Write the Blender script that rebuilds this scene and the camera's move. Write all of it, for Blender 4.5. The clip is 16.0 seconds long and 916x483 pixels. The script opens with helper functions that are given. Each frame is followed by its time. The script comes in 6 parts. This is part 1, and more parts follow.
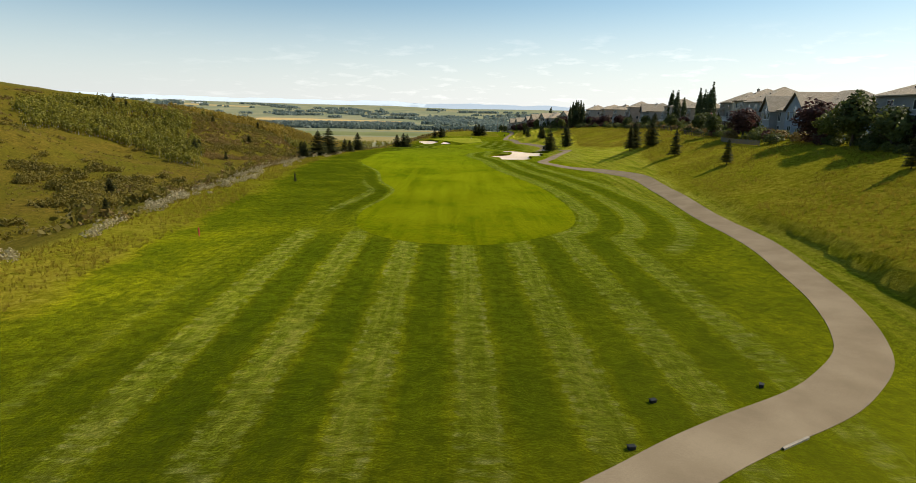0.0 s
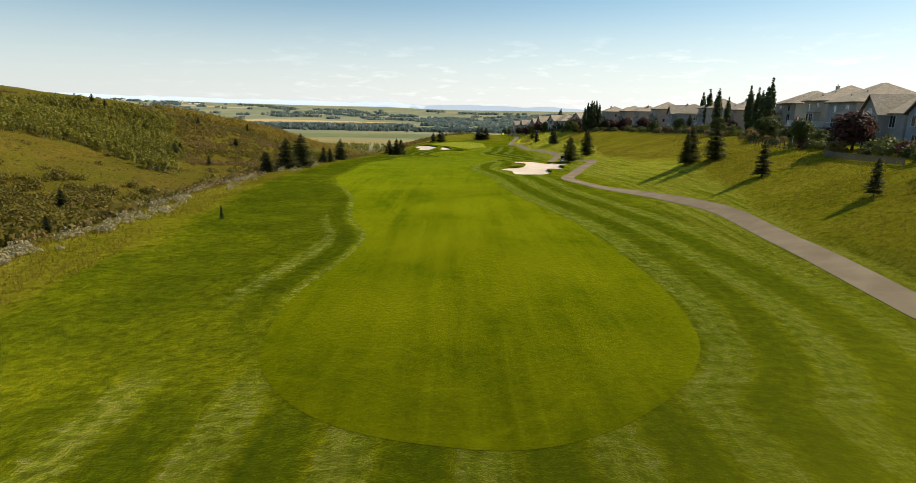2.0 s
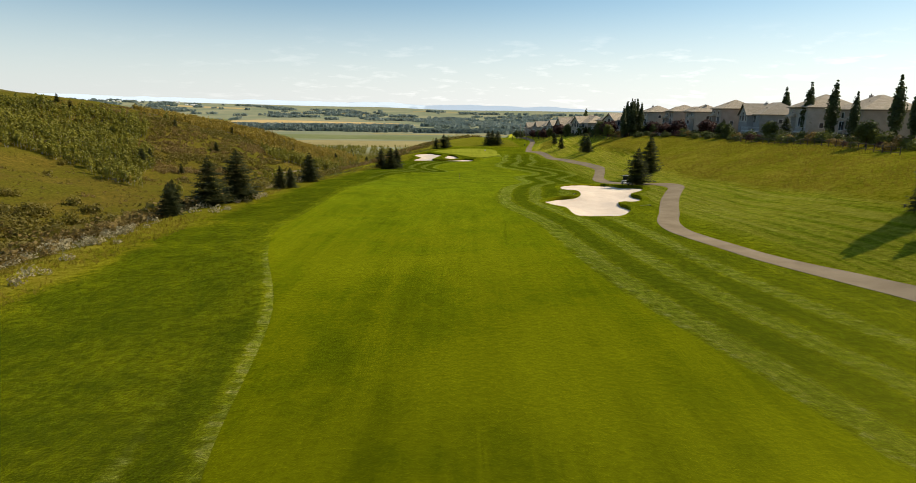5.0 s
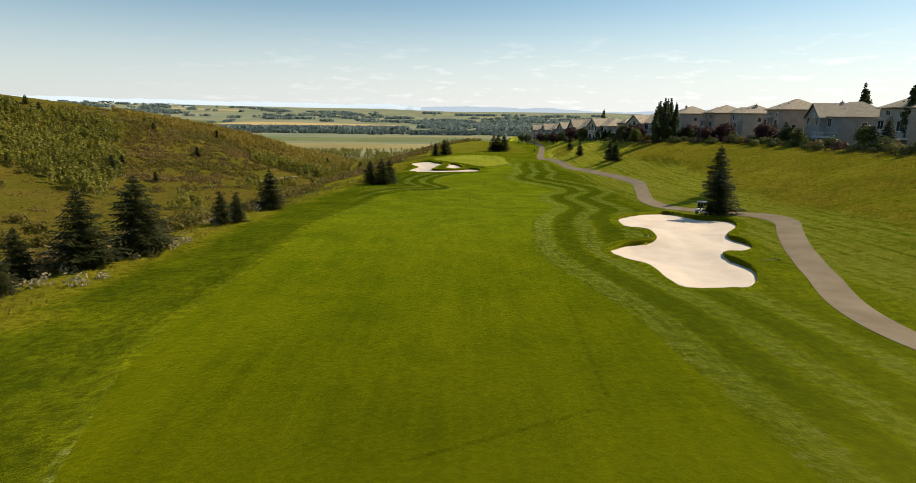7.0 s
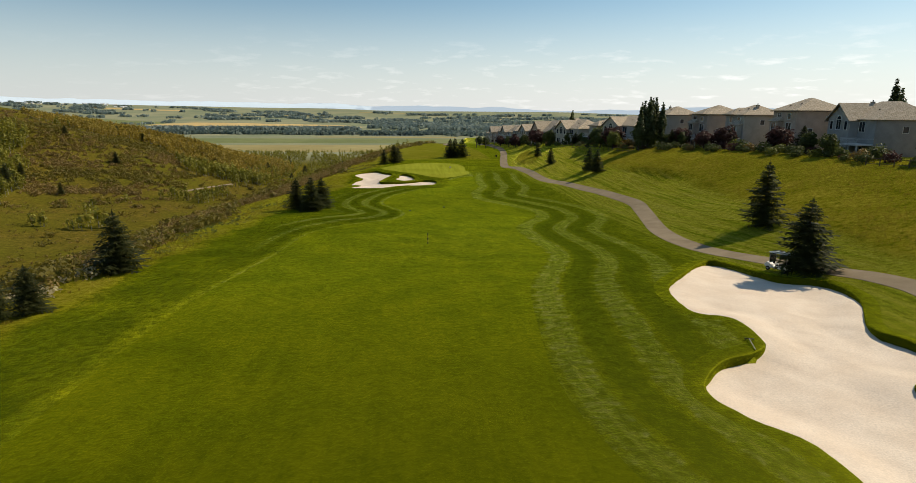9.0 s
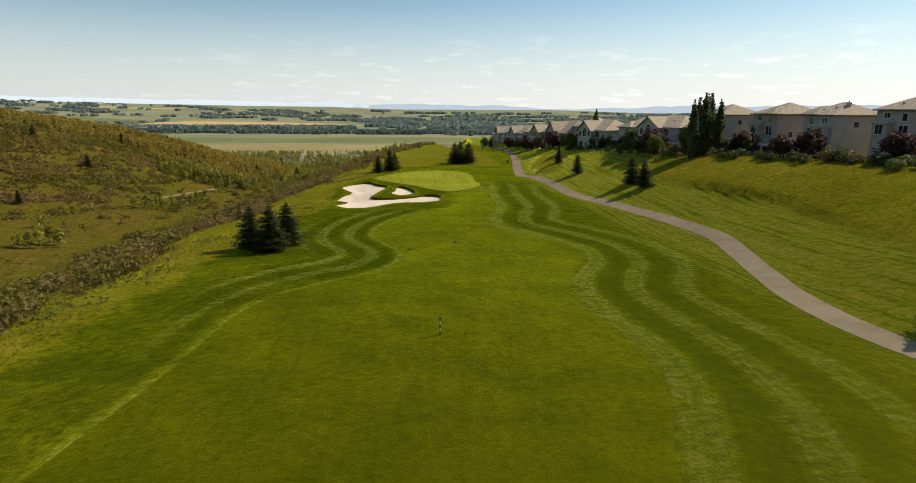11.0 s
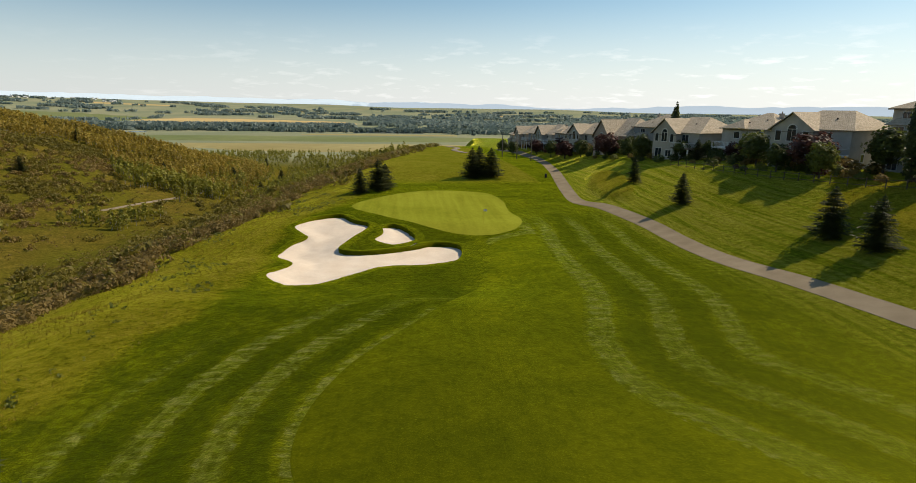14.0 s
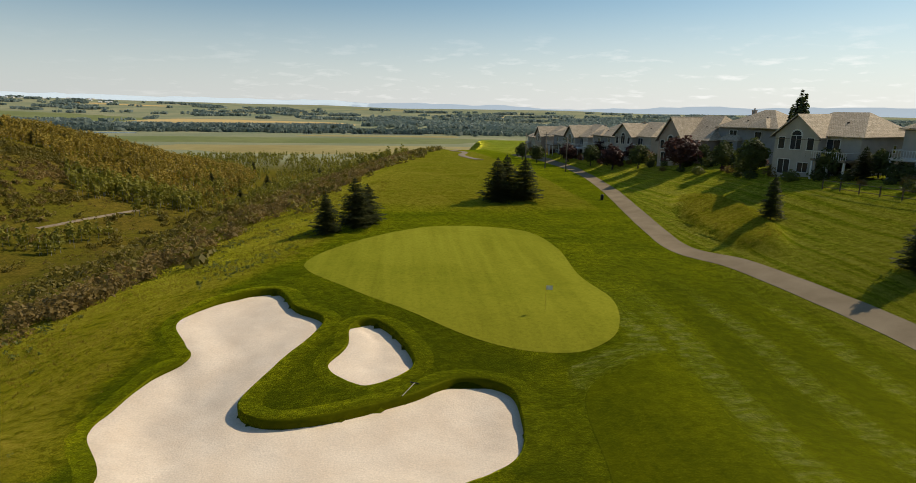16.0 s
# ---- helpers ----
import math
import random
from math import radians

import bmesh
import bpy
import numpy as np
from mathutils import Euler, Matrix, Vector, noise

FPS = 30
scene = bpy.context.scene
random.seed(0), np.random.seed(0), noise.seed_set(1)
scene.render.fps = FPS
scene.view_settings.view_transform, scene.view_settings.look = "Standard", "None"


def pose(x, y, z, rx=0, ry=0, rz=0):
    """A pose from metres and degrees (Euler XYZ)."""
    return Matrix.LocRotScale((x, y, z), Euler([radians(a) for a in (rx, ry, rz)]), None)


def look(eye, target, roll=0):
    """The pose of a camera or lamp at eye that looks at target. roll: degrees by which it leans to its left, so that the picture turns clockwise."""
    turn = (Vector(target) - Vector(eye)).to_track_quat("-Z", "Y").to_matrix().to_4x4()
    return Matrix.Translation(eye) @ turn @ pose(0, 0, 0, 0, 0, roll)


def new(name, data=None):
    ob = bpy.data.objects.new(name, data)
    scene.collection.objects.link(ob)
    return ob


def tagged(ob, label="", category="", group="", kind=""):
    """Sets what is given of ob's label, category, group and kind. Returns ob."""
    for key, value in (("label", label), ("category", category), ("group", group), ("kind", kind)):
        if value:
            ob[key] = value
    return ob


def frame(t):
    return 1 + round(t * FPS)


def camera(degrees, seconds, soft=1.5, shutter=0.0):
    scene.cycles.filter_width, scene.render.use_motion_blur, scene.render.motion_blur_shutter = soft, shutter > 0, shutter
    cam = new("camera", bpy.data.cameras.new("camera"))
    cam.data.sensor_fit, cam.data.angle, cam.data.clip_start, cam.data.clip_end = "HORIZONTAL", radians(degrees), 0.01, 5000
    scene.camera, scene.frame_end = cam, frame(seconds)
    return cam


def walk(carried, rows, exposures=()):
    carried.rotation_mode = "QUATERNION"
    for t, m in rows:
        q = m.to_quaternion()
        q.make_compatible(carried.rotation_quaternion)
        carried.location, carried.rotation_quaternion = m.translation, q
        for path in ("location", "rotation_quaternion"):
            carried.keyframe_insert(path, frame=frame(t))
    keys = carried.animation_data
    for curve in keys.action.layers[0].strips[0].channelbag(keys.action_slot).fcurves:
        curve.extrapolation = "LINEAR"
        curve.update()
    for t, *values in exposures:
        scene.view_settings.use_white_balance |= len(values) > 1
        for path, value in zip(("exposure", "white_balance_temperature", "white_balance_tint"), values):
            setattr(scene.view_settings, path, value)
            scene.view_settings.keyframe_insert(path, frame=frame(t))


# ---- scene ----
from mathutils.geometry import delaunay_2d_cdt

cam = camera(77.0, 16.0, 0.8)


PATH = [
    (0, (4.725, 1.359, 14.987), (4.725, 3.307, 14.535), 0.9),
    (0.5, (4.655, 9.203, 15.011), (4.656, 11.152, 14.56), 0.9),
    (1, (4.511, 17.308, 15.027), (4.512, 19.257, 14.577), 0.9),
    (1.5, (4.391, 25.531, 15.01), (4.391, 27.48, 14.561), 0.9),
    (2, (4.024, 34.154, 15.096), (4.025, 36.104, 14.648), 0.9),
    (2.5, (3.566, 42.621, 15.094), (3.566, 44.571, 14.647), 0.9),
    (3, (2.991, 51.226, 15.071), (2.991, 53.176, 14.625), 0.9),
    (3.5, (2.413, 59.667, 15.108), (2.413, 61.616, 14.662), 0.8),
    (4, (1.769, 68.074, 15.225), (1.77, 70.023, 14.777), 0.8),
    (6.5, (-1.687, 108.508, 15.162), (-1.688, 110.458, 14.717), 0.6),
    (7, (-2.181, 116.388, 15.257), (-2.169, 118.338, 14.814), 0.6),
    (7.5, (-2.331, 123.666, 15.391), (-2.218, 125.613, 14.949), 0.4),
    (8, (-2.515, 130.979, 15.59), (-2.364, 132.923, 15.147), 0.4),
    (8.5, (-2.244, 139.06, 15.695), (-2.079, 141.003, 15.252), 0.4),
    (9, (-1.976, 147.268, 15.969), (-1.805, 149.21, 15.525), 0.4),
    (11.5, (-1.943, 186.683, 16.122), (-1.764, 188.623, 15.671), 0.4),
    (12, (-1.791, 196.002, 15.933), (-1.611, 197.942, 15.481), 0.6),
    (12.5, (-1.592, 205.793, 15.681), (-1.412, 207.733, 15.228), 0.5),
    (13, (-1.448, 215.938, 15.229), (-1.267, 217.877, 14.775), 0.6),
    (13.5, (-1.344, 226.838, 14.737), (-1.164, 228.778, 14.284), 0.8),
    (14, (-1.148, 237.683, 14.342), (-0.968, 239.622, 13.889), 0.8),
    (14.5, (-0.996, 248.631, 13.944), (-0.815, 250.571, 13.491), 0.8),
    (15, (-0.815, 259.705, 13.63), (-0.633, 261.645, 13.176), 0.7),
    (15.5, (-0.548, 270.739, 13.181), (-0.369, 272.678, 12.728), 0.8),
    (16, (-0.3, 281.75, 12.8), (-0.12, 283.69, 12.35), 0.8),
]
walk(cam, [(t, look(eye, target, roll)) for t, eye, target, roll in PATH], [(0, -0.04), (6.5, -0.08), (8.5, -0.28), (11.5, -0.17), (14.7, -0.2), (15.5, -0.36), (16, -0.42)])

# ---- light ----
SUN_AZ, SUN_UP = radians(68), radians(40)      # from straight ahead towards the right; above the horizon
world = bpy.data.worlds.new("world")
scene.world = world
world.use_nodes = True
wn, wl = world.node_tree.nodes, world.node_tree.links
wn.clear()
sky = wn.new("ShaderNodeTexSky")
sky.sky_type, sky.sun_disc = "NISHITA", False
sky.sun_elevation, sky.sun_rotation = SUN_UP, SUN_AZ
sky.altitude, sky.air_density, sky.dust_density, sky.ozone_density = 1000, 1.0, 1.2, 1.0
back = wn.new("ShaderNodeBackground")
back.inputs["Strength"].default_value = 0.105
wout = wn.new("ShaderNodeOutputWorld")
# thin fair-weather cloud, thicker towards the horizon
coord = wn.new("ShaderNodeTexCoord")
split = wn.new("ShaderNodeSeparateXYZ")
wl.new(coord.outputs["Generated"], split.inputs[0])
lift = wn.new("ShaderNodeMath"); lift.operation = "ADD"; lift.inputs[1].default_value = 0.16
wl.new(split.outputs["Z"], lift.inputs[0])
flatten = wn.new("ShaderNodeVectorMath"); flatten.operation = "DIVIDE"
spread = wn.new("ShaderNodeCombineXYZ")
for axis in ("X", "Y"):
    wl.new(lift.outputs[0], spread.inputs[axis])
spread.inputs["Z"].default_value = 0.25
wl.new(coord.outputs["Generated"], flatten.inputs[0])
wl.new(spread.outputs[0], flatten.inputs[1])
puffs = wn.new("ShaderNodeTexNoise")
puffs.inputs["Scale"].default_value, puffs.inputs["Detail"].default_value, puffs.inputs["Roughness"].default_value = 4.0, 7, 0.60
wl.new(flatten.outputs[0], puffs.inputs["Vector"])
shape = wn.new("ShaderNodeMapRange")
shape.inputs["From Min"].default_value, shape.inputs["From Max"].default_value = 0.55, 0.70
shape.inputs["To Min"].default_value, shape.inputs["To Max"].default_value = 0.0, 0.85
wl.new(puffs.outputs["Fac"], shape.inputs["Value"])
low = wn.new("ShaderNodeMapRange")
low.inputs["From Min"].default_value, low.inputs["From Max"].default_value = 0.13, 0.03
wl.new(split.outputs["Z"], low.inputs["Value"])
sunward = wn.new("ShaderNodeMapRange")
sunward.inputs["From Min"].default_value, sunward.inputs["From Max"].default_value = -0.6, 0.75
wl.new(split.outputs["X"], sunward.inputs["Value"])
lowest = wn.new("ShaderNodeMath"); lowest.operation = "MULTIPLY"
wl.new(sunward.outputs[0], lowest.inputs[0]); wl.new(low.outputs[0], lowest.inputs[1])
veil = wn.new("ShaderNodeMath"); veil.operation = "MULTIPLY"
wl.new(shape.outputs[0], veil.inputs[0]); wl.new(lowest.outputs[0], veil.inputs[1])
cloud = wn.new("ShaderNodeMix"); cloud.data_type = "RGBA"
wl.new(veil.outputs[0], cloud.inputs[0])
clear = wn.new("ShaderNodeMix"); clear.data_type, clear.blend_type = "RGBA", "MULTIPLY"
clear.inputs[0].default_value, clear.inputs[7].default_value = 1.0, (0.98, 1.16, 1.12, 1)
wl.new(sky.outputs[0], clear.inputs[6])
cloud.inputs[7].default_value = (13.6, 13.4, 13.0, 1)
mist = wn.new("ShaderNodeMapRange")
mist.inputs["From Min"].default_value, mist.inputs["From Max"].default_value = 0.20, -0.02
mist.inputs["To Min"].default_value, mist.inputs["To Max"].default_value = 0.0, 0.92
mist.interpolation_type = "SMOOTHSTEP"
wl.new(split.outputs["Z"], mist.inputs["Value"])
hazy = wn.new("ShaderNodeMix"); hazy.data_type = "RGBA"
wl.new(mist.outputs[0], hazy.inputs[0])
wl.new(clear.outputs[2], hazy.inputs[6])
veiled = wn.new("ShaderNodeMix"); veiled.data_type = "RGBA"
veiled.inputs[6].default_value, veiled.inputs[7].default_value = (7.9, 8.1, 8.05, 1), (10.7, 10.7, 10.5, 1)
wl.new(sunward.outputs[0], veiled.inputs[0])
wl.new(veiled.outputs[2], hazy.inputs[7])
wl.new(hazy.outputs[2], cloud.inputs[6])
wl.new(cloud.outputs[2], back.inputs["Color"])
wl.new(back.outputs[0], wout.inputs[0])

sun_data = bpy.data.lights.new("sun", "SUN")
sun_data.energy, sun_data.angle, sun_data.color = 5.0, radians(0.53), (1.0, 0.87, 0.64)
sun = new("sun", sun_data)
sun.matrix_world = look((300 * math.sin(SUN_AZ) * math.cos(SUN_UP), 300 * math.cos(SUN_AZ) * math.cos(SUN_UP), 300 * math.sin(SUN_UP)), (0, 0, 0))


# ---- materials ----
def make(name, rough=0.8, metal=0.0, spec=0.3):
    """A bare material and its nodes."""
    m = bpy.data.materials.new(name)
    m.use_nodes = True
    n, l = m.node_tree.nodes, m.node_tree.links
    p = n["Principled BSDF"]
    p.inputs["Roughness"].default_value, p.inputs["Metallic"].default_value = rough, metal
    p.inputs["Specular IOR Level"].default_value = spec
    return m, n, l, p


def noise_at(n, l, scale, detail=4.0, where=None, rough=0.55, stretch=None):
    tex = n.new("ShaderNodeTexNoise")
    tex.inputs["Scale"].default_value, tex.inputs["Detail"].default_value, tex.inputs["Roughness"].default_value = scale, detail, rough
    src = where or n.new("ShaderNodeTexCoord").outputs["Object"]
    if stretch:
        sc = n.new("ShaderNodeVectorMath")
        sc.operation = "MULTIPLY"
        sc.inputs[1].default_value = stretch
        l.new(src, sc.inputs[0])
        src = sc.outputs[0]
    l.new(src, tex.inputs["Vector"])
    return tex.outputs["Fac"]


def blend(n, l, fac, a, b):
    """A mix of two colours, each a tuple or a socket, by a number or a socket."""
    mix = n.new("ShaderNodeMix")
    mix.data_type = "RGBA"
    for slot, v in ((0, fac), (6, a), (7, b)):
        if isinstance(v, (int, float)):
            mix.inputs[slot].default_value = v
        elif isinstance(v, tuple):
            mix.inputs[slot].default_value = (*v, 1)
        else:
            l.new(v, mix.inputs[slot])
    return mix.outputs[2]


def span(n, l, v, a, b, c=0.0, d=1.0):
    r = n.new("ShaderNodeMapRange")
    for key, q in (("From Min", a), ("From Max", b), ("To Min", c), ("To Max", d)):
        r.inputs[key].default_value = q
    l.new(v, r.inputs["Value"])
    return r.outputs[0]


def bump(n, l, p, height, strength=0.4, far=0.05):
    b = n.new("ShaderNodeBump")
    b.inputs["Strength"].default_value, b.inputs["Distance"].default_value = strength, far
    l.new(height, b.inputs["Height"])
    l.new(b.outputs[0], p.inputs["Normal"])


def mottled(name, dark, light, scale=3.0, fine=40.0, rough=0.85, relief=0.3, far=0.03, spec=0.25, vary=0.0, stretch=None, metal=0.0):
    """A surface in two tones with coarse and fine variation; vary: how far single pieces differ."""
    m, n, l, p = make(name, rough, metal, spec)
    a = noise_at(n, l, scale, 5, stretch=stretch)
    b = noise_at(n, l, fine, 3, stretch=stretch)
    c = blend(n, l, span(n, l, a, 0.32, 0.68), dark, light)
    c = blend(n, l, span(n, l, b, 0.3, 0.7, 0.0, 0.35), c, tuple(0.55 * v for v in dark))
    if vary:
        info = n.new("ShaderNodeObjectInfo")
        hsv = n.new("ShaderNodeHueSaturation")
        l.new(span(n, l, info.outputs["Random"], 0, 1, 1 - vary, 1 + vary), hsv.inputs["Value"])
        l.new(c, hsv.inputs["Color"])
        c = hsv.outputs[0]
    l.new(c, p.inputs["Base Color"])
    bump(n, l, p, b, relief, far)
    return m


def leafy(name, dark, light, scale=0.6, shine=0.35):
    """Leaves: each leaf its own tone, some light coming through."""
    m, n, l, p = make(name, 0.6, 0, shine)
    geo = n.new("ShaderNodeNewGeometry")
    a = noise_at(n, l, scale, 3, geo.outputs["Position"])
    f = n.new("ShaderNodeMath")
    f.operation = "ADD"
    l.new(span(n, l, a, 0.3, 0.7, 0.0, 0.6), f.inputs[0])
    l.new(span(n, l, geo.outputs["Random Per Island"], 0, 1, 0.0, 0.4), f.inputs[1])
    c = blend(n, l, f.outputs[0], dark, light)
    l.new(c, p.inputs["Base Color"])
    trans = n.new("ShaderNodeBsdfTranslucent")
    l.new(c, trans.inputs["Color"])
    mix = n.new("ShaderNodeMixShader")
    mix.inputs[0].default_value = 0.45
    l.new(p.outputs[0], mix.inputs[1])
    l.new(trans.outputs[0], mix.inputs[2])
    l.new(mix.outputs[0], n["Material Output"].inputs["Surface"])
    return m


def field_attr(n, name):
    a = n.new("ShaderNodeAttribute")
    a.attribute_name = name
    return a.outputs["Fac"]


def blades(m, n, l, p, col, glow, gain=15.0, tone=(0.047, 0.047, 0.0015), rough=0.62):
    """Grass: its colour deepens in the glow seen along the ground, and its blades shine towards the sun."""
    l.new(col, p.inputs["Base Color"])
    tips = n.new("ShaderNodeVectorMath"); tips.operation = "SCALE"
    tips.inputs["Scale"].default_value = gain
    l.new(col, tips.inputs[0])
    top = n.new("ShaderNodeVectorMath"); top.operation = "MINIMUM"
    top.inputs[1].default_value = (1.0, 0.95, 0.30)
    l.new(tips.outputs[0], top.inputs[0])
    p.inputs["Sheen Roughness"].default_value = 0.30
    l.new(top.outputs[0], p.inputs["Sheen Tint"])
    l.new(glow, p.inputs["Sheen Weight"])
    shine = n.new("ShaderNodeBsdfGlossy")
    shine.inputs["Roughness"].default_value = rough
    l.new(blend(n, l, glow, tuple(0.55 * v for v in tone), tone), shine.inputs["Color"])
    both = n.new("ShaderNodeAddShader")
    l.new(p.outputs[0], both.inputs[0])
    l.new(shine.outputs[0], both.inputs[1])
    l.new(both.outputs[0], n["Material Output"].inputs["Surface"])
    return shine


def product(n, l, a, b, op="MULTIPLY"):
    f = n.new("ShaderNodeMath")
    f.operation = op
    f.use_clamp = True
    for k, v in enumerate((a, b)):
        if isinstance(v, (int, float)):
            f.inputs[k].default_value = v
        else:
            l.new(v, f.inputs[k])
    return f.outputs[0]


def mown_tone(n, l, patch, coarse):
    """Plain mown rough, darker and lighter in patches."""
    c = blend(n, l, span(n, l, patch, 0.3, 0.72), (0.023, 0.028, 0.0005), (0.061, 0.060, 0.0009))
    return blend(n, l, span(n, l, coarse, 0.45, 0.75, 0, 0.3), c, (0.064, 0.066, 0.002))


def lanes_of(n, l, key, wander):
    """Mower lanes from a distance counted in half lanes: 1 in a pale lane, -1 in a dark one."""
    add = n.new("ShaderNodeMath"); add.operation = "ADD"
    l.new(field_attr(n, key), add.inputs[0]); l.new(wander, add.inputs[1])
    fold = n.new("ShaderNodeMath"); fold.operation = "PINGPONG"; fold.inputs[1].default_value = 1.0
    l.new(add.outputs[0], fold.inputs[0])
    tone = span(n, l, fold.outputs[0], 0.24, 0.68, 1.0, -1.0)
    f = n.new("ShaderNodeMath"); f.operation = "MULTIPLY"
    l.new(tone, f.inputs[0]); l.new(field_attr(n, key + "_on"), f.inputs[1])
    return f.outputs[0]


def ground_material():
    m, n, l, p = make("ground_cover", 0.95, 0, 0.0)
    where = n.new("ShaderNodeTexCoord").outputs["Object"]
    coarse = noise_at(n, l, 0.035, 5, where)
    patch = noise_at(n, l, 0.22, 6, where, 0.6)
    tuft = noise_at(n, l, 1.5, 6, where, 0.72)
    grain = noise_at(n, l, 8.0, 4, where, 0.75)
    # lanes of the mower: across and along, in metres
    lane = n.new("ShaderNodeCombineXYZ")
    l.new(field_attr(n, "across"), lane.inputs[0]); l.new(field_attr(n, "along"), lane.inputs[1])
    rut = noise_at(n, l, 2.4, 4, lane.outputs[0], 0.65, (1.0, 0.035, 1.0))
    comb = noise_at(n, l, 1.6, 4, lane.outputs[0], 0.7, (0.35, 1.0, 1.0))
    wander = span(n, l, noise_at(n, l, 0.8, 6, where, 0.72), 0.3, 0.7, -0.15, 0.15)
    st = None
    for key in ("front", "sunny", "shady"):
        one = lanes_of(n, l, key, wander)
        if st is None:
            st = one
        else:
            f = n.new("ShaderNodeMath"); f.operation = "ADD"
            l.new(st, f.inputs[0]); l.new(one, f.inputs[1])
            st = f.outputs[0]
    # mown rough with its stripes
    mown = mown_tone(n, l, patch, coarse)
    mown = blend(n, l, span(n, l, st, -0.05, -0.85, 0, 0.6), mown, (0.008, 0.020, 0.0004))
    mown = blend(n, l, product(n, l, field_attr(n, "dimming"), span(n, l, patch, 0.30, 0.66, 0.85, 0.50)), mown, (0.010, 0.016, 0.0003))      # lens falloff painted into the turf colour
    mown = blend(n, l, span(n, l, rut, 0.52, 0.70, 0, 0.55), mown, (0.008, 0.015, 0.0004))
    pale = blend(n, l, span(n, l, comb, 0.40, 0.68), (0.032, 0.040, 0.002), (0.068, 0.073, 0.008))
    pale = blend(n, l, span(n, l, rut, 0.54, 0.34, 0, 0.65), pale, (0.104, 0.107, 0.017))
    worn = product(n, l, span(n, l, st, 0.0, 0.85, 0, 0.9), span(n, l, patch, 0.28, 0.62, 0.55, 1.0))
    mown = blend(n, l, worn, mown, pale)
    rim = product(n, l, span(n, l, st, 0.10, 0.35), span(n, l, st, 0.75, 0.45))
    mown = blend(n, l, product(n, l, rim, span(n, l, comb, 0.48, 0.62, 0.0, 0.45)), mown, (0.125, 0.126, 0.036))
    # the mown bank carries fine ridges along its length
    row = n.new("ShaderNodeCombineXYZ")
    l.new(field_attr(n, "rows"), row.inputs[0]); l.new(field_attr(n, "along"), row.inputs[1])
    ridge = noise_at(n, l, 1.3, 4, row.outputs[0], 0.6, (1.0, 0.03, 1.0))
    bank = blend(n, l, span(n, l, ridge, 0.38, 0.62), (0.034, 0.040, 0.002), (0.130, 0.115, 0.012))
    bank = blend(n, l, span(n, l, patch, 0.40, 0.70, 0, 0.5), bank, (0.036, 0.048, 0.003))
    mown = blend(n, l, field_attr(n, "bank"), mown, bank)
    # uncut meadow
    tall = blend(n, l, span(n, l, patch, 0.3, 0.7), (0.092, 0.078, 0.0035), (0.215, 0.148, 0.0110))
    tall = blend(n, l, span(n, l, coarse, 0.42, 0.62, 0, 0.45), tall, (0.066, 0.070, 0.0030))
    tall = blend(n, l, span(n, l, noise_at(n, l, 0.75, 5, where, 0.7), 0.50, 0.66, 0, 0.75), tall, (0.030, 0.036, 0.0015))
    # wild slopes of the valley
    wild = blend(n, l, span(n, l, patch, 0.3, 0.7), (0.116, 0.084, 0.011), (0.244, 0.165, 0.027))
    wild = blend(n, l, span(n, l, coarse, 0.38, 0.60), wild, (0.144, 0.121, 0.012))
    wild = blend(n, l, span(n, l, noise_at(n, l, 0.02, 4, where, 0.6), 0.52, 0.66, 0, 0.7), wild, (0.146, 0.138, 0.012))
    wild = blend(n, l, span(n, l, noise_at(n, l, 0.6, 5, where, 0.7), 0.42, 0.62, 0, 0.75), wild, (0.072, 0.060, 0.009))
    # farmland and river flat, its colour paled to imitate distance haze
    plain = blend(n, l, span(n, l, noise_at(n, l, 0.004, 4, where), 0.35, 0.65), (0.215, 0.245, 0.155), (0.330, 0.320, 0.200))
    c = blend(n, l, field_attr(n, "meadow"), mown, tall)
    c = blend(n, l, field_attr(n, "wild"), c, wild)
    glow = product(n, l, span(n, l, tuft, 0.66, 0.40, 0.60, 1.0), span(n, l, patch, 0.30, 0.66, 0.85, 1.0))
    glow = product(n, l, glow, span(n, l, st, -0.6, 0.3, 0.7, 1.0))
    glow = product(n, l, glow, span(n, l, field_attr(n, "dimming"), 0, 1, 1.0, 0.72))
    glow = product(n, l, glow, span(n, l, field_attr(n, "meadow"), 0, 1, 1.0, 0.52))
    glow = product(n, l, glow, span(n, l, field_attr(n, "wild"), 0, 1, 1.0, 0.12))
    glow = product(n, l, glow, span(n, l, field_attr(n, "plain"), 0, 1, 1.0, 0.0))
    c = blend(n, l, span(n, l, tuft, 0.42, 0.68, 0.0, 0.6), c, (0.005, 0.009, 0.0005))
    c = blend(n, l, span(n, l, grain, 0.42, 0.75, 0.0, 0.30), c, (0.070, 0.080, 0.006))
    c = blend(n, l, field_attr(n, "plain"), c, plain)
    shine = blades(m, n, l, p, c, glow, 17.0)
    tone = blend(n, l, field_attr(n, "dimming"), (0.043, 0.046, 0.002), (0.031, 0.033, 0.0015))
    tone = blend(n, l, field_attr(n, "wild"), tone, (0.026, 0.021, 0.005))
    l.new(blend(n, l, field_attr(n, "plain"), tone, (0.0, 0.0, 0.0)), shine.inputs["Color"])
    h = n.new("ShaderNodeMath"); h.operation = "MULTIPLY_ADD"; h.inputs[1].default_value = 0.45
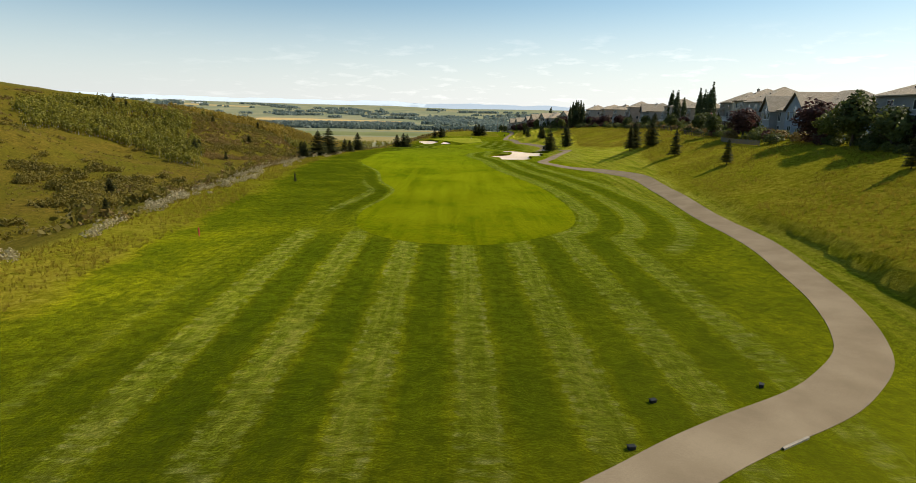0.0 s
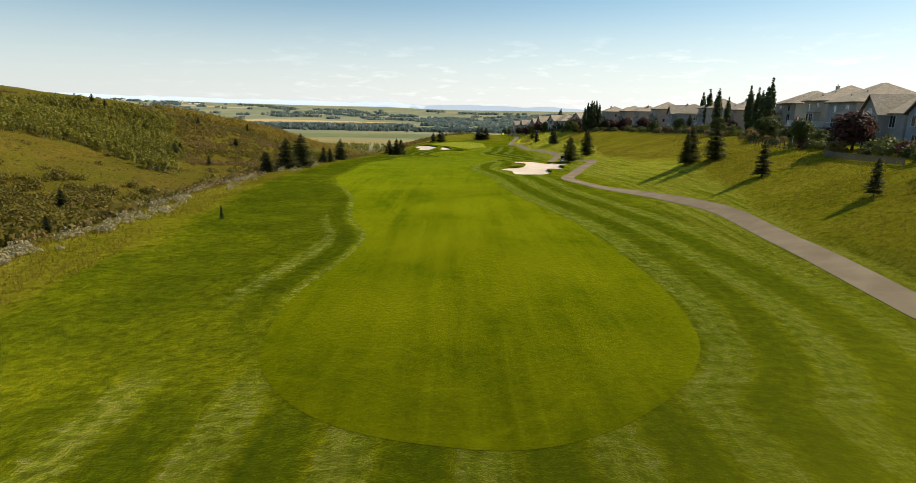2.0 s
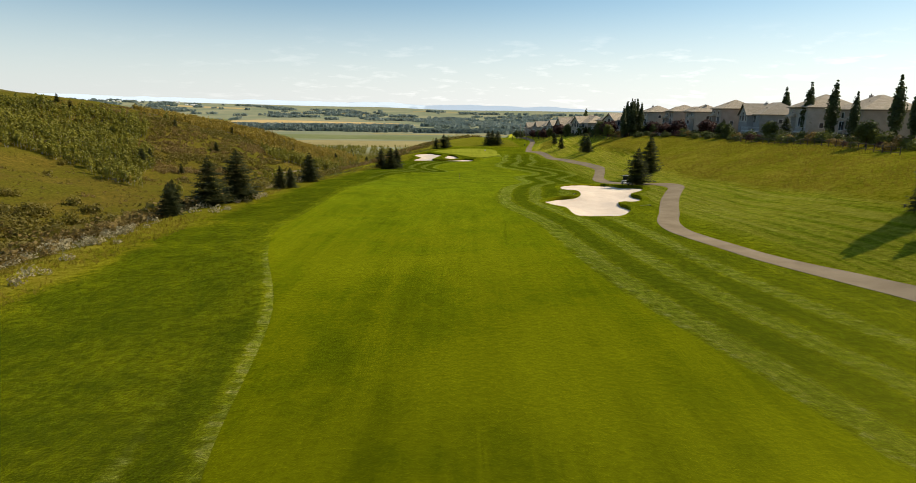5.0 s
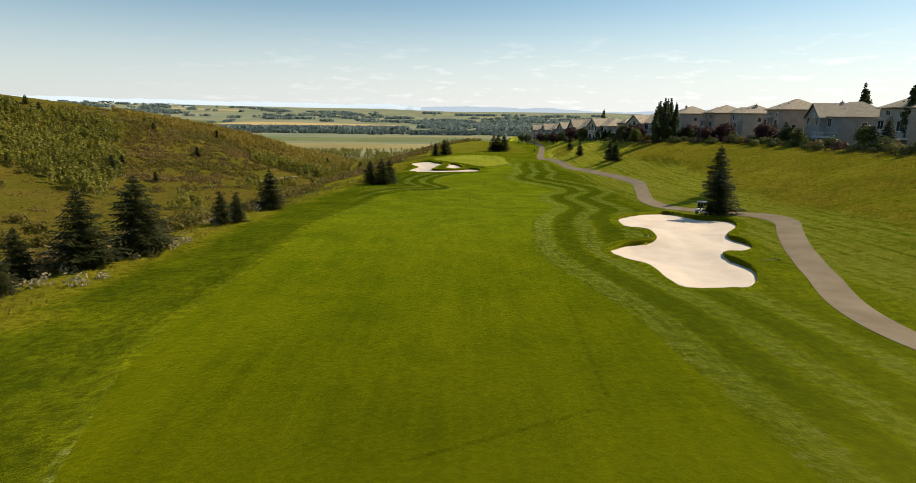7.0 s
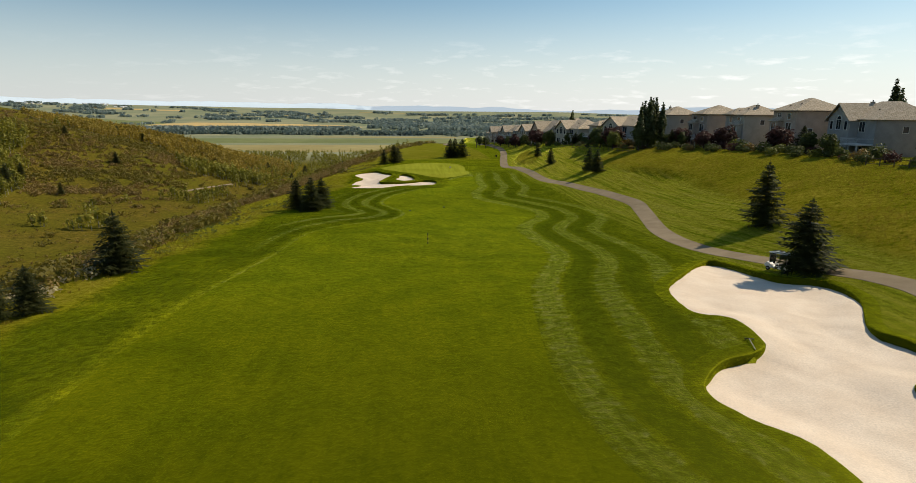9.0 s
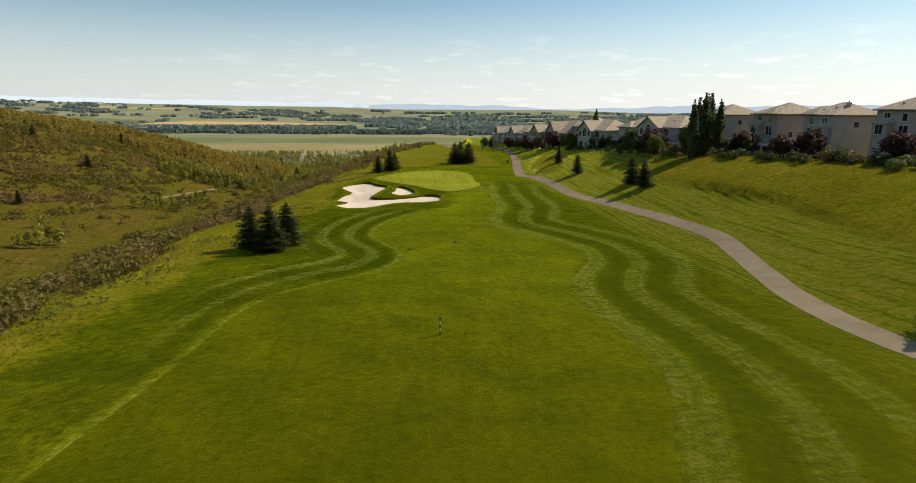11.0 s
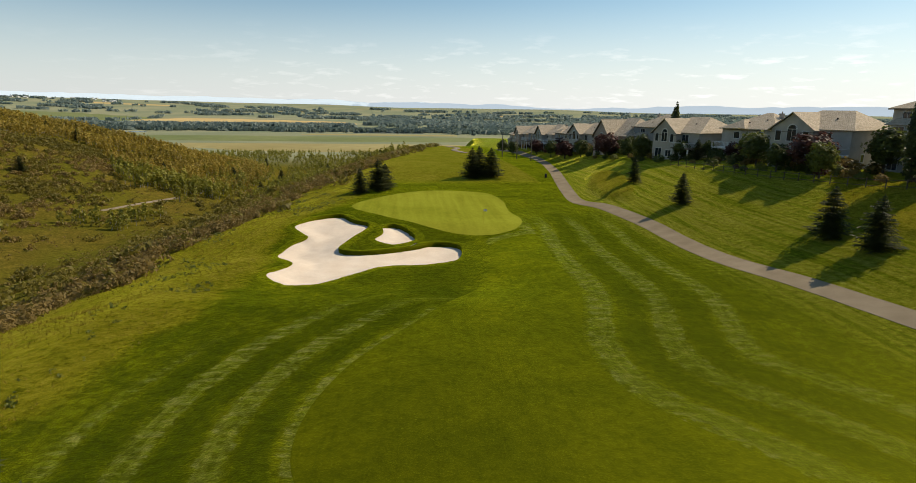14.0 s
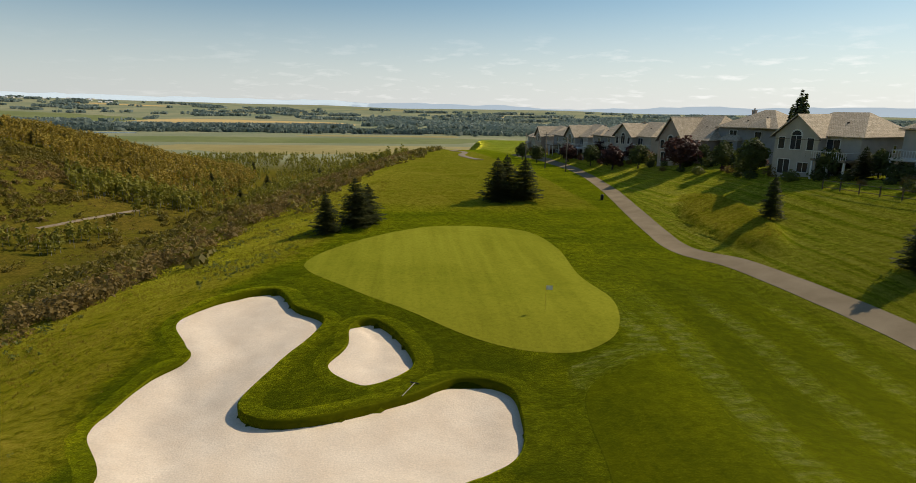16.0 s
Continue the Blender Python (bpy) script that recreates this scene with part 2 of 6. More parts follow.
    l.new(grain, h.inputs[0]); l.new(tuft, h.inputs[2])
    bump(n, l, p, h.outputs[0], 0.7, 0.25)
    return m


def turf(name, a, b, c, relief=0.3, marks=0.5, fade=None, seams=(), gain=15.0, tone=(0.047, 0.047, 0.0015)):
    """Close-mown grass; fade: where along the hole it passes into longer grass."""
    m, n, l, p = make(name, 0.95, 0, 0.0)
    where = n.new("ShaderNodeTexCoord").outputs["Object"]
    wide = noise_at(n, l, 0.07, 5, where)
    patch = noise_at(n, l, 0.38, 6, where, 0.62)
    scratch = noise_at(n, l, 2.6, 3, where, 0.6, (1.0, 0.025, 1.0))
    blade = noise_at(n, l, 3.0, 6, where, 0.75)
    fine = noise_at(n, l, 14, 4, where, 0.75)
    streak = noise_at(n, l, 0.7, 4, where, 0.6, (1.0, 0.05, 1.0))
    # faint curved wheel marks
    bent = n.new("ShaderNodeTexNoise")
    bent.inputs["Scale"].default_value, bent.inputs["Detail"].default_value = 0.09, 2.0
    l.new(where, bent.inputs["Vector"])
    thin = product(n, l, span(n, l, bent.outputs["Fac"], 0.485, 0.497), span(n, l, bent.outputs["Fac"], 0.510, 0.498))
    place = n.new("ShaderNodeSeparateXYZ")
    l.new(where, place.inputs[0])
    dark = tuple(0.42 * v for v in a)
    col = blend(n, l, span(n, l, patch, 0.34, 0.66), a, b)
    col = blend(n, l, span(n, l, wide, 0.38, 0.62, 0, 0.8), col, c)
    col = blend(n, l, span(n, l, streak, 0.50, 0.72, 0, 0.45), col, tuple(1.25 * v for v in c))
    col = blend(n, l, span(n, l, streak, 0.46, 0.28, 0, 0.30), col, dark)
    col = blend(n, l, product(n, l, thin, span(n, l, patch, 0.40, 0.60, 0, marks)), col, tuple(1.7 * v for v in c))
    col = blend(n, l, product(n, l, span(n, l, scratch, 0.60, 0.72), span(n, l, patch, 0.38, 0.58, 0.1, marks)), col, tuple(1.6 * v for v in c))
    for ax, ay, bx, by in seams:                       # sunken lines of old drains
        ln = math.hypot(bx - ax, by - ay)
        ux, uy = (bx - ax) / ln, (by - ay) / ln
        side, run = n.new("ShaderNodeVectorMath"), n.new("ShaderNodeVectorMath")
        for node, vec in ((side, (-uy, ux, 0)), (run, (ux, uy, 0))):
            node.operation = "DOT_PRODUCT"
            node.inputs[1].default_value = vec
            l.new(where, node.inputs[0])
        q = side.outputs["Value"]
        mid = -uy * ax + ux * ay
        s0 = ux * ax + uy * ay
        band = product(n, l, span(n, l, q, mid - 0.22, mid - 0.05), span(n, l, q, mid + 0.22, mid + 0.05))
        band = product(n, l, band, product(n, l, span(n, l, run.outputs["Value"], s0, s0 + 1), span(n, l, run.outputs["Value"], s0 + ln, s0 + ln - 1)))
        col = blend(n, l, product(n, l, band, span(n, l, blade, 0.35, 0.6, 0.2, 0.8)), col, dark)
    col = blend(n, l, span(n, l, blade, 0.42, 0.70, 0.0, 0.45), col, dark)
    col = blend(n, l, span(n, l, fine, 0.42, 0.75, 0.0, 0.35), col, tuple(1.8 * v for v in b))
    glow = product(n, l, span(n, l, blade, 0.66, 0.36, 0.75, 1.0), span(n, l, wide, 0.36, 0.62, 0.72, 1.0))
    glow = product(n, l, glow, span(n, l, streak, 0.3, 0.6, 0.75, 1.0))
    if fade:
        passing = span(n, l, place.outputs["Y"], fade[0], fade[1])
        swath = noise_at(n, l, 0.22, 6, where, 0.6)
        tuft = noise_at(n, l, 1.5, 6, where, 0.72)
        rough = mown_tone(n, l, swath, noise_at(n, l, 0.035, 5, where))
        rough = blend(n, l, span(n, l, noise_at(n, l, 2.4, 4, where, 0.65, (1.0, 0.035, 1.0)), 0.52, 0.70, 0, 0.35), rough, (0.008, 0.015, 0.0004))
        rough = blend(n, l, span(n, l, tuft, 0.42, 0.68, 0.0, 0.38), rough, (0.005, 0.009, 0.0005))
        rough = blend(n, l, span(n, l, noise_at(n, l, 8.0, 4, where, 0.75), 0.42, 0.75, 0.0, 0.50), rough, (0.092, 0.100, 0.005))
        col = blend(n, l, passing, col, rough)
        shaggy = product(n, l, span(n, l, tuft, 0.66, 0.40, 0.54, 0.9), span(n, l, swath, 0.30, 0.66, 0.85, 1.0))
        glow = product(n, l, product(n, l, glow, product(n, l, 1.0, passing, "SUBTRACT")), product(n, l, shaggy, passing), "ADD")
    blades(m, n, l, p, col, glow, gain, tone)
    bump(n, l, p, blade, relief, 0.08)
    return m


MAT_GROUND = ground_material()
SEAMS = ((-1.93, 255.3, 14.5, 235.3), (-4.6, 136.4, 5.3, 141.3), (5.3, 141.3, 6.4, 158.6))
MAT_FAIRWAY = turf("fairway_turf", (0.027, 0.036, 0.0004), (0.058, 0.065, 0.0006), (0.084, 0.090, 0.0009), 0.7, 0.4, (110, 215), SEAMS, 17.0, (0.045, 0.049, 0.0020))
MAT_GREEN = turf("green_turf", (0.140, 0.143, 0.011), (0.180, 0.174, 0.015), (0.200, 0.188, 0.018), 0.1, 0.1, gain=5.5)
MAT_SAND = mottled("bunker_sand", (0.81, 0.655, 0.515), (0.91, 0.765, 0.625), 0.5, 9.0, 0.95, 0.35, 0.05, 0.1)
MAT_PATH = mottled("path_asphalt", (0.262, 0.205, 0.138), (0.360, 0.288, 0.200), 0.35, 22.0, 0.95, 0.35, 0.01, 0.0)
MAT_KERB = mottled("pale_concrete", (0.33, 0.29, 0.23), (0.44, 0.39, 0.32), 2.0, 30.0)
MAT_EARTH = mottled("bare_earth", (0.23, 0.17, 0.11), (0.36, 0.29, 0.20), 0.4, 5.0)
MAT_BARK = mottled("spruce_bark", (0.060, 0.045, 0.035), (0.120, 0.092, 0.070), 4, 30)
MAT_PALE_BARK = mottled("pale_bark", (0.25, 0.24, 0.20), (0.45, 0.43, 0.38), 3, 20)
MAT_SPRUCE = leafy("spruce_needles", (0.030, 0.037, 0.012), (0.100, 0.108, 0.034), 1.2, 0.2)
MAT_ASPEN = leafy("aspen_leaves", (0.144, 0.142, 0.014), (0.350, 0.315, 0.038), 0.03)
MAT_GOLD = leafy("turning_leaves", (0.225, 0.168, 0.022), (0.465, 0.335, 0.048), 0.03)
MAT_BUSH = leafy("bush_leaves", (0.118, 0.098, 0.013), (0.272, 0.216, 0.032), 0.06)
MAT_RUST = leafy("brown_bush_leaves", (0.170, 0.118, 0.030), (0.330, 0.225, 0.066), 0.08)
MAT_SILVER = leafy("silver_leaves", (0.30, 0.25, 0.13), (0.60, 0.51, 0.30), 0.3)
MAT_RED = leafy("dark_red_leaves", (0.048, 0.022, 0.018), (0.130, 0.056, 0.044), 0.5)
MAT_GARDEN = leafy("garden_leaves", (0.042, 0.058, 0.014), (0.135, 0.155, 0.034), 0.5)
MAT_LIME = leafy("yellow_green_leaves", (0.10, 0.12, 0.018), (0.20, 0.21, 0.040), 0.5)
MAT_POPLAR = leafy("poplar_leaves", (0.045, 0.060, 0.020), (0.125, 0.145, 0.048), 0.4)
MAT_STRAW = leafy("dry_grass", (0.175, 0.150, 0.012), (0.370, 0.270, 0.034), 0.09, 0.1)
# distance haze is mixed into these leaf colours, most in the second
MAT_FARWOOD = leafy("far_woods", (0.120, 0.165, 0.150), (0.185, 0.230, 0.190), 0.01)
MAT_PALEWOOD = leafy("haze_tinted_woods", (0.185, 0.240, 0.222), (0.265, 0.312, 0.272), 0.01)
MAT_WHEAT = mottled("ripe_grain", (0.60, 0.41, 0.15), (0.68, 0.49, 0.21), 0.006, 0.05, 0.95, 0.0)
MAT_HAY = mottled("pale_stubble", (0.33, 0.265, 0.095), (0.40, 0.33, 0.13), 0.006, 0.05, 0.95, 0.0)
MAT_PASTURE = mottled("pasture", (0.165, 0.195, 0.060), (0.225, 0.240, 0.085), 0.006, 0.05, 0.95, 0.0)
MAT_RIVER, _n, _l, _p = make("river_water", 0.12, 0, 0.5)
_p.inputs["Base Color"].default_value = (0.05, 0.075, 0.11, 1)
# the horizon hills give off their own pale blue, imitating distance haze
MAT_HILLS, _n, _l, _p = make("blue_haze_glow", 1.0, 0, 0)
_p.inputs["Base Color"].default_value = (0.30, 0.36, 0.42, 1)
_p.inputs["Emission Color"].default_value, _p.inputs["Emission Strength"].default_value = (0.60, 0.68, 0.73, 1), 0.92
MAT_STUCCO = {
    "grey": mottled("grey_stucco", (0.31, 0.30, 0.285), (0.40, 0.385, 0.365), 0.7, 25, vary=0.06),
    "blue": mottled("blue_grey_stucco", (0.30, 0.335, 0.38), (0.38, 0.415, 0.46), 0.7, 25, vary=0.06),
    "cream": mottled("cream_stucco", (0.44, 0.395, 0.33), (0.55, 0.49, 0.42), 0.7, 25, vary=0.06),
    "peach": mottled("peach_stucco", (0.43, 0.33, 0.26), (0.53, 0.41, 0.33), 0.7, 25, vary=0.06),
}


def shingle_material():
    m, n, l, p = make("cedar_shingles", 0.9, 0, 0.2)
    uv = n.new("ShaderNodeTexCoord").outputs["UV"]
    brick = n.new("ShaderNodeTexBrick")
    brick.inputs["Scale"].default_value = 1.0
    brick.inputs["Brick Width"].default_value, brick.inputs["Row Height"].default_value = 0.32, 0.26
    brick.inputs["Mortar Size"].default_value = 0.012
    brick.inputs["Color1"].default_value, brick.inputs["Color2"].default_value = (0.50, 0.395, 0.275, 1), (0.68, 0.56, 0.42, 1)
    brick.inputs["Mortar"].default_value = (0.10, 0.08, 0.06, 1)
    l.new(uv, brick.inputs["Vector"])
    patch = noise_at(n, l, 0.8, 5, uv)
    c = blend(n, l, span(n, l, patch, 0.35, 0.75, 0, 0.55), brick.outputs["Color"], (0.36, 0.285, 0.205))
    l.new(c, p.inputs["Base Color"])
    bump(n, l, p, brick.outputs["Fac"], -0.5, 0.03)
    return m


MAT_ROOF = shingle_material()
MAT_TRIM = mottled("white_trim", (0.66, 0.64, 0.60), (0.78, 0.76, 0.72), 1.5, 30)
MAT_FASCIA = mottled("brown_fascia", (0.10, 0.075, 0.055), (0.16, 0.12, 0.09), 1.5, 30)
MAT_BRICK = mottled("chimney_render", (0.36, 0.31, 0.26), (0.46, 0.40, 0.34), 2, 20)
MAT_WOOD = mottled("weathered_wood", (0.16, 0.125, 0.09), (0.30, 0.25, 0.19), 1.0, 14, stretch=(6, 6, 0.7))
MAT_STEEL = mottled("dull_steel", (0.30, 0.30, 0.30), (0.45, 0.45, 0.45), 2, 20, 0.45, 0.1, 0.01, 0.5, metal=0.8)
MAT_BLACK = mottled("black_plastic", (0.012, 0.012, 0.013), (0.03, 0.03, 0.03), 4, 30, 0.5)
MAT_RUBBER = mottled("tyre_rubber", (0.015, 0.015, 0.015), (0.03, 0.03, 0.03), 6, 40, 0.85)
MAT_WHITE = mottled("white_enamel", (0.72, 0.72, 0.70), (0.82, 0.82, 0.80), 2, 20, 0.35, 0.05, 0.01, 0.5)
MAT_YELLOW = mottled("yellow_paint", (0.62, 0.46, 0.04), (0.75, 0.56, 0.06), 4, 30, 0.5)
MAT_REDPAINT = mottled("red_paint", (0.55, 0.05, 0.03), (0.70, 0.08, 0.05), 4, 30, 0.5)
MAT_GLASS, _n, _l, _p = make("window_glass", 0.06, 0, 0.6)
_p.inputs["Base Color"].default_value = (0.025, 0.032, 0.042, 1)


# ---- shape of the land ----
def glide(q, xs, ys):
    """A smooth curve through a few knots, flat beyond its ends."""
    xs, ys = np.asarray(xs, float), np.asarray(ys, float)
    q = np.clip(np.asarray(q, float), xs[0], xs[-1])
    i = np.clip(np.searchsorted(xs, q, side="right") - 1, 0, len(xs) - 2)
    d = np.gradient(ys, xs)
    h = xs[i + 1] - xs[i]
    s = (q - xs[i]) / h
    return ((2 * s**3 - 3 * s**2 + 1) * ys[i] + (s**3 - 2 * s**2 + s) * h * d[i]
            + (3 * s**2 - 2 * s**3) * ys[i + 1] + (s**3 - s**2) * h * d[i + 1])


def ramp(q, a, b):
    s = np.clip((q - a) / (b - a), 0, 1)
    return s * s * (3 - 2 * s)


def bench(y):
    """Height of the mown bench along the hole."""
    return glide(y, (-60, 0, 45, 60, 95, 165, 195, 220, 255, 285, 312, 345, 400, 480, 560, 640, 760),
                 (1.6, 1.8, 2.5, 2.55, 2.25, 1.15, 0.3, -1.0, -2.6, -2.35, -3.0, -3.0, -2.0, -3.8, -7, -13, -40))


def brow(y):
    """Where the bench breaks off towards the valley."""
    return glide(y, (-60, 0, 50, 100, 125, 185, 225, 250, 290, 320, 345, 400, 480, 560, 640, 760),
                 (-29, -29, -30, -33, -35, -34.5, -32, -29, -24, -20, -14, -6, 2, 12, 22, 30))


def toe(y):
    """Foot of the bank below the houses."""
    return glide(y, (-60, 20, 60, 90, 130, 195, 233, 285, 330, 365, 405, 480, 560),
                 (26, 29, 33, 31, 33, 30, 33, 33, 32, 34, 43, 40, 42))


def crown(y):
    """Top of the bank, where the gardens begin."""
    return glide(y, (-60, 60, 136, 200, 250, 300, 345, 400, 480, 560), (55, 57, 60, 71, 70, 61, 53, 49, 46, 48))


def shelf(y):
    """Height of the gardens."""
    return glide(y, (-60, 60, 120, 200, 240, 270, 300, 320, 350, 400, 480, 560, 640), (10.6, 10.4, 10.2, 9.6, 8.1, 7.3, 6.4, 5.6, 4.8, 2.6, -0.5, -5, -9))


def ripple(x, y, size, seed=0.0):
    """Gentle uneven ground from a few crossing waves."""
    a, b = x / size + seed, y / size - 1.7 * seed
    return (np.sin(a + 1.3 * np.sin(0.7 * b)) * np.cos(0.9 * b + np.sin(0.8 * a)) + 0.5 * np.sin(2.1 * a - 1.1 * b + seed)
            * np.cos(1.9 * b + 0.6 * a)) / 1.5


def land(x, y):
    """Height of the bare ground."""
    x, y = np.asarray(x, float), np.asarray(y, float)
    base = bench(y) + 0.16 * ripple(x, y, 11) * ramp(y, 20, 60)
    base = base + 1.1 * np.exp(-((x + 17) ** 2 + (y - 241) ** 2) / 200.0)
    # the hollow before the green, and the fall towards the valley beside it
    base = base - 1.3 * ramp(y, 284, 297) * ramp(y, 328, 311) * ramp(x, 16, 5) - 0.5 * ramp(x, -10, -17) * ramp(y, 300, 315) * ramp(y, 336, 322)
    # the bank and the gardens
    t, c = toe(y), crown(y)
    up = ramp(x, t - 3, c + 8)
    right = base + up * (shelf(y) - base) + 0.35 * ripple(x, y, 9, 2.0) * up * (1 - up) * 4
    # uncut grass stands higher than the mown foot of the bank
    wob = 0.5 * ripple(x, y, 3.4, 0.7) + 0.25 * ripple(x, y, 1.2, 0.3)
    right = right + glide(y, (0, 30, 62, 95, 180, 215, 300, 306), (1.3, 1.3, 0.8, 0.3, 0.15, 0.25, 0.25, 0.0)) * ramp(x + wob, meadow_right(y) - 0.5, meadow_right(y) + 0.2) * ramp(x, c + 12, c + 2)
    right = right + 0.9 * ramp(np.hypot((x - 40.5 - 0.12 * (y - 352)) / 3.6, (y - 352) / 15), 1.15, 0.75)
    right = right + 1.3 * np.exp(-((x - 46) ** 2 / 120 + (y - 138) ** 2 / 230))
    right = right + 0.012 * np.clip(x - c - 5, 0, 400) * ramp(y, 700, 400)
    right = right + 1.3 * np.exp(-((x - 23) ** 2 / 130 + (y - 189) ** 2 / 230))          # the mound behind the bunker
    # the valley
    b = brow(y)
    floor_x = glide(y, (-60, 200, 400, 600, 760, 1000), (-120, -118, -112, -96, -110, -140))
    floor_z = glide(y, (-60, 200, 400, 600, 760, 1000), (-22, -26, -33, -40, -45, -46))
    s = np.clip((b - x) / (b - floor_x), 0, 1)
    near = base + (floor_z - base) * (0.45 * s + 0.55 * ramp(s, 0.0, 1.0)) - 0.4 * ramp(b - x, 0, 10)
    far = np.clip(floor_x - x, 0, None)
    rise_a = glide(far, (0, 40, 90, 150, 230, 455, 800), (0, 3, 9, 25, 46, 90, 118))
    rise_b = glide(far, (0, 40, 90, 138, 175, 400, 800), (0, 10, 24, 36, 43, 72, 112))
    opposite = floor_z + rise_a + (rise_b - rise_a) * ramp(y, 420, 660)
    # spurs that run down to the valley floor
    def spur(px, py, qx, qy, high, wide):
        dx, dy = qx - px, qy - py
        k = np.clip(((x - px) * dx + (y - py) * dy) / (dx * dx + dy * dy), 0, 1)
        away = np.hypot(x - px - k * dx, y - py - k * dy)
        return high * (1 - 0.75 * k) * np.exp(-(away / wide) ** 2)
    rough = ramp(far, 10, 90)
    opposite = opposite + rough * (spur(-330, 280, -170, 375, 12, 40) + spur(-300, 560, -150, 560, 8, 36) + 3.0 * ripple(x, y, 34, 0.6)
                                   + 1.2 * ripple(x, y, 13, 1.4))
    left = np.where(x < floor_x, opposite, near + 1.0 * ripple(x, y, 12, 0.3) * ramp(s, 0.08, 0.4))
    h = np.where(x < b, left, right)
    # beyond the mouth of the valley lies the river flat
    flat = -46 + 0.5 * ripple(x, y, 120, 0.2)
    edge = glide(-x, (-200, 0, 110, 170, 240, 320, 520, 900), (690, 690, 700, 690, 690, 720, 800, 900))
    h = h + (flat - h) * ramp(y, edge, edge + 230)
    # far country: a low plateau, a little higher to the west
    away = np.hypot(x, y)
    return h + ramp(away, 2600, 4700) * (60 + 34 * np.clip(-x / 3000, -0.6, 1) + 10 * ripple(x, y, 420, 0.9))


def spline(points, closed=False, step=0.5):
    """Evenly spaced points along a smooth line through a few knots."""
    k = np.array(points, float)
    n = len(k)
    out = []
    for i in range(n if closed else n - 1):
        a, b, c, d = (k[(i + j) % n] if closed else k[min(max(i + j, 0), n - 1)] for j in (-1, 0, 1, 2))
        m = max(2, int(np.hypot(*(c - b)) / step))
        s = np.linspace(0, 1, m, endpoint=False)[:, None]
        out.append(0.5 * (2 * b + (c - a) * s + (2 * a - 5 * b + 4 * c - d) * s**2 + (3 * b - a - 3 * c + d) * s**3))
    if not closed:
        out.append(k[-1:])
    return np.concatenate(out)


def inside(px, py, ring):
    """Which points lie within a closed ring."""
    hit = np.zeros(np.shape(px), bool)
    for (ax, ay), (bx, by) in zip(ring, np.roll(ring, -1, 0)):
        if ay != by:
            hit ^= ((ay > py) != (by > py)) & (px < (bx - ax) * (py - ay) / (by - ay) + ax)
    return hit


def gap(px, py, line):
    """Distance to a fine polyline."""
    best = np.full(np.shape(px), 1e9)
    for ax, ay in line:
        best = np.minimum(best, (px - ax) ** 2 + (py - ay) ** 2)
    return np.sqrt(best)


FAIRWAY = spline([(-7.1, 72), (-6.4, 63), (-4.4, 58.3), (-1.0, 55.2), (3.3, 53.9), (7.3, 53.8), (11.4, 55.8), (15.6, 60.2), (18.2, 66.5), (19.2, 78),
                  (18.7, 95), (16.8, 108), (13.5, 123), (11.4, 138), (10.2, 155), (7.4, 168), (6.4, 176), (7.3, 186), (9.4, 198), (14.2, 212),
                  (14.2, 231), (17.3, 240.6), (20.6, 247.2), (21.2, 254.5), (17, 262), (12.4, 269), (12.1, 277), (15.2, 288), (15.8, 300), (16.9, 311), (16.8, 316), (13.5, 314.6),
                  (10.2, 312), (8.8, 303), (6.2, 293), (0.4, 282.3), (-5.3, 272.5), (-6.9, 263.6), (-3.4, 255), (-2.7, 248), (-5.2, 240), (-10.9, 234), (-16, 227),
                  (-17.6, 213), (-20.2, 190), (-20.3, 165), (-20.4, 150), (-17.8, 138), (-12, 121), (-8.8, 103), (-5.6, 93), (-5.5, 84)], True, 0.6)
GREEN = spline([(-10.7, 339.9), (-6.6, 349.6), (1.7, 357.2), (9.0, 358.2), (15.5, 355.0), (17.4, 346.2), (16.8, 335.4), (17.4, 327.4), (15.3, 320.6),
                (12.4, 317.8), (9.9, 317.9), (6.9, 319.3), (3.5, 321.9), (-0.3, 326.2), (-5.3, 331.8)], True, 0.5)
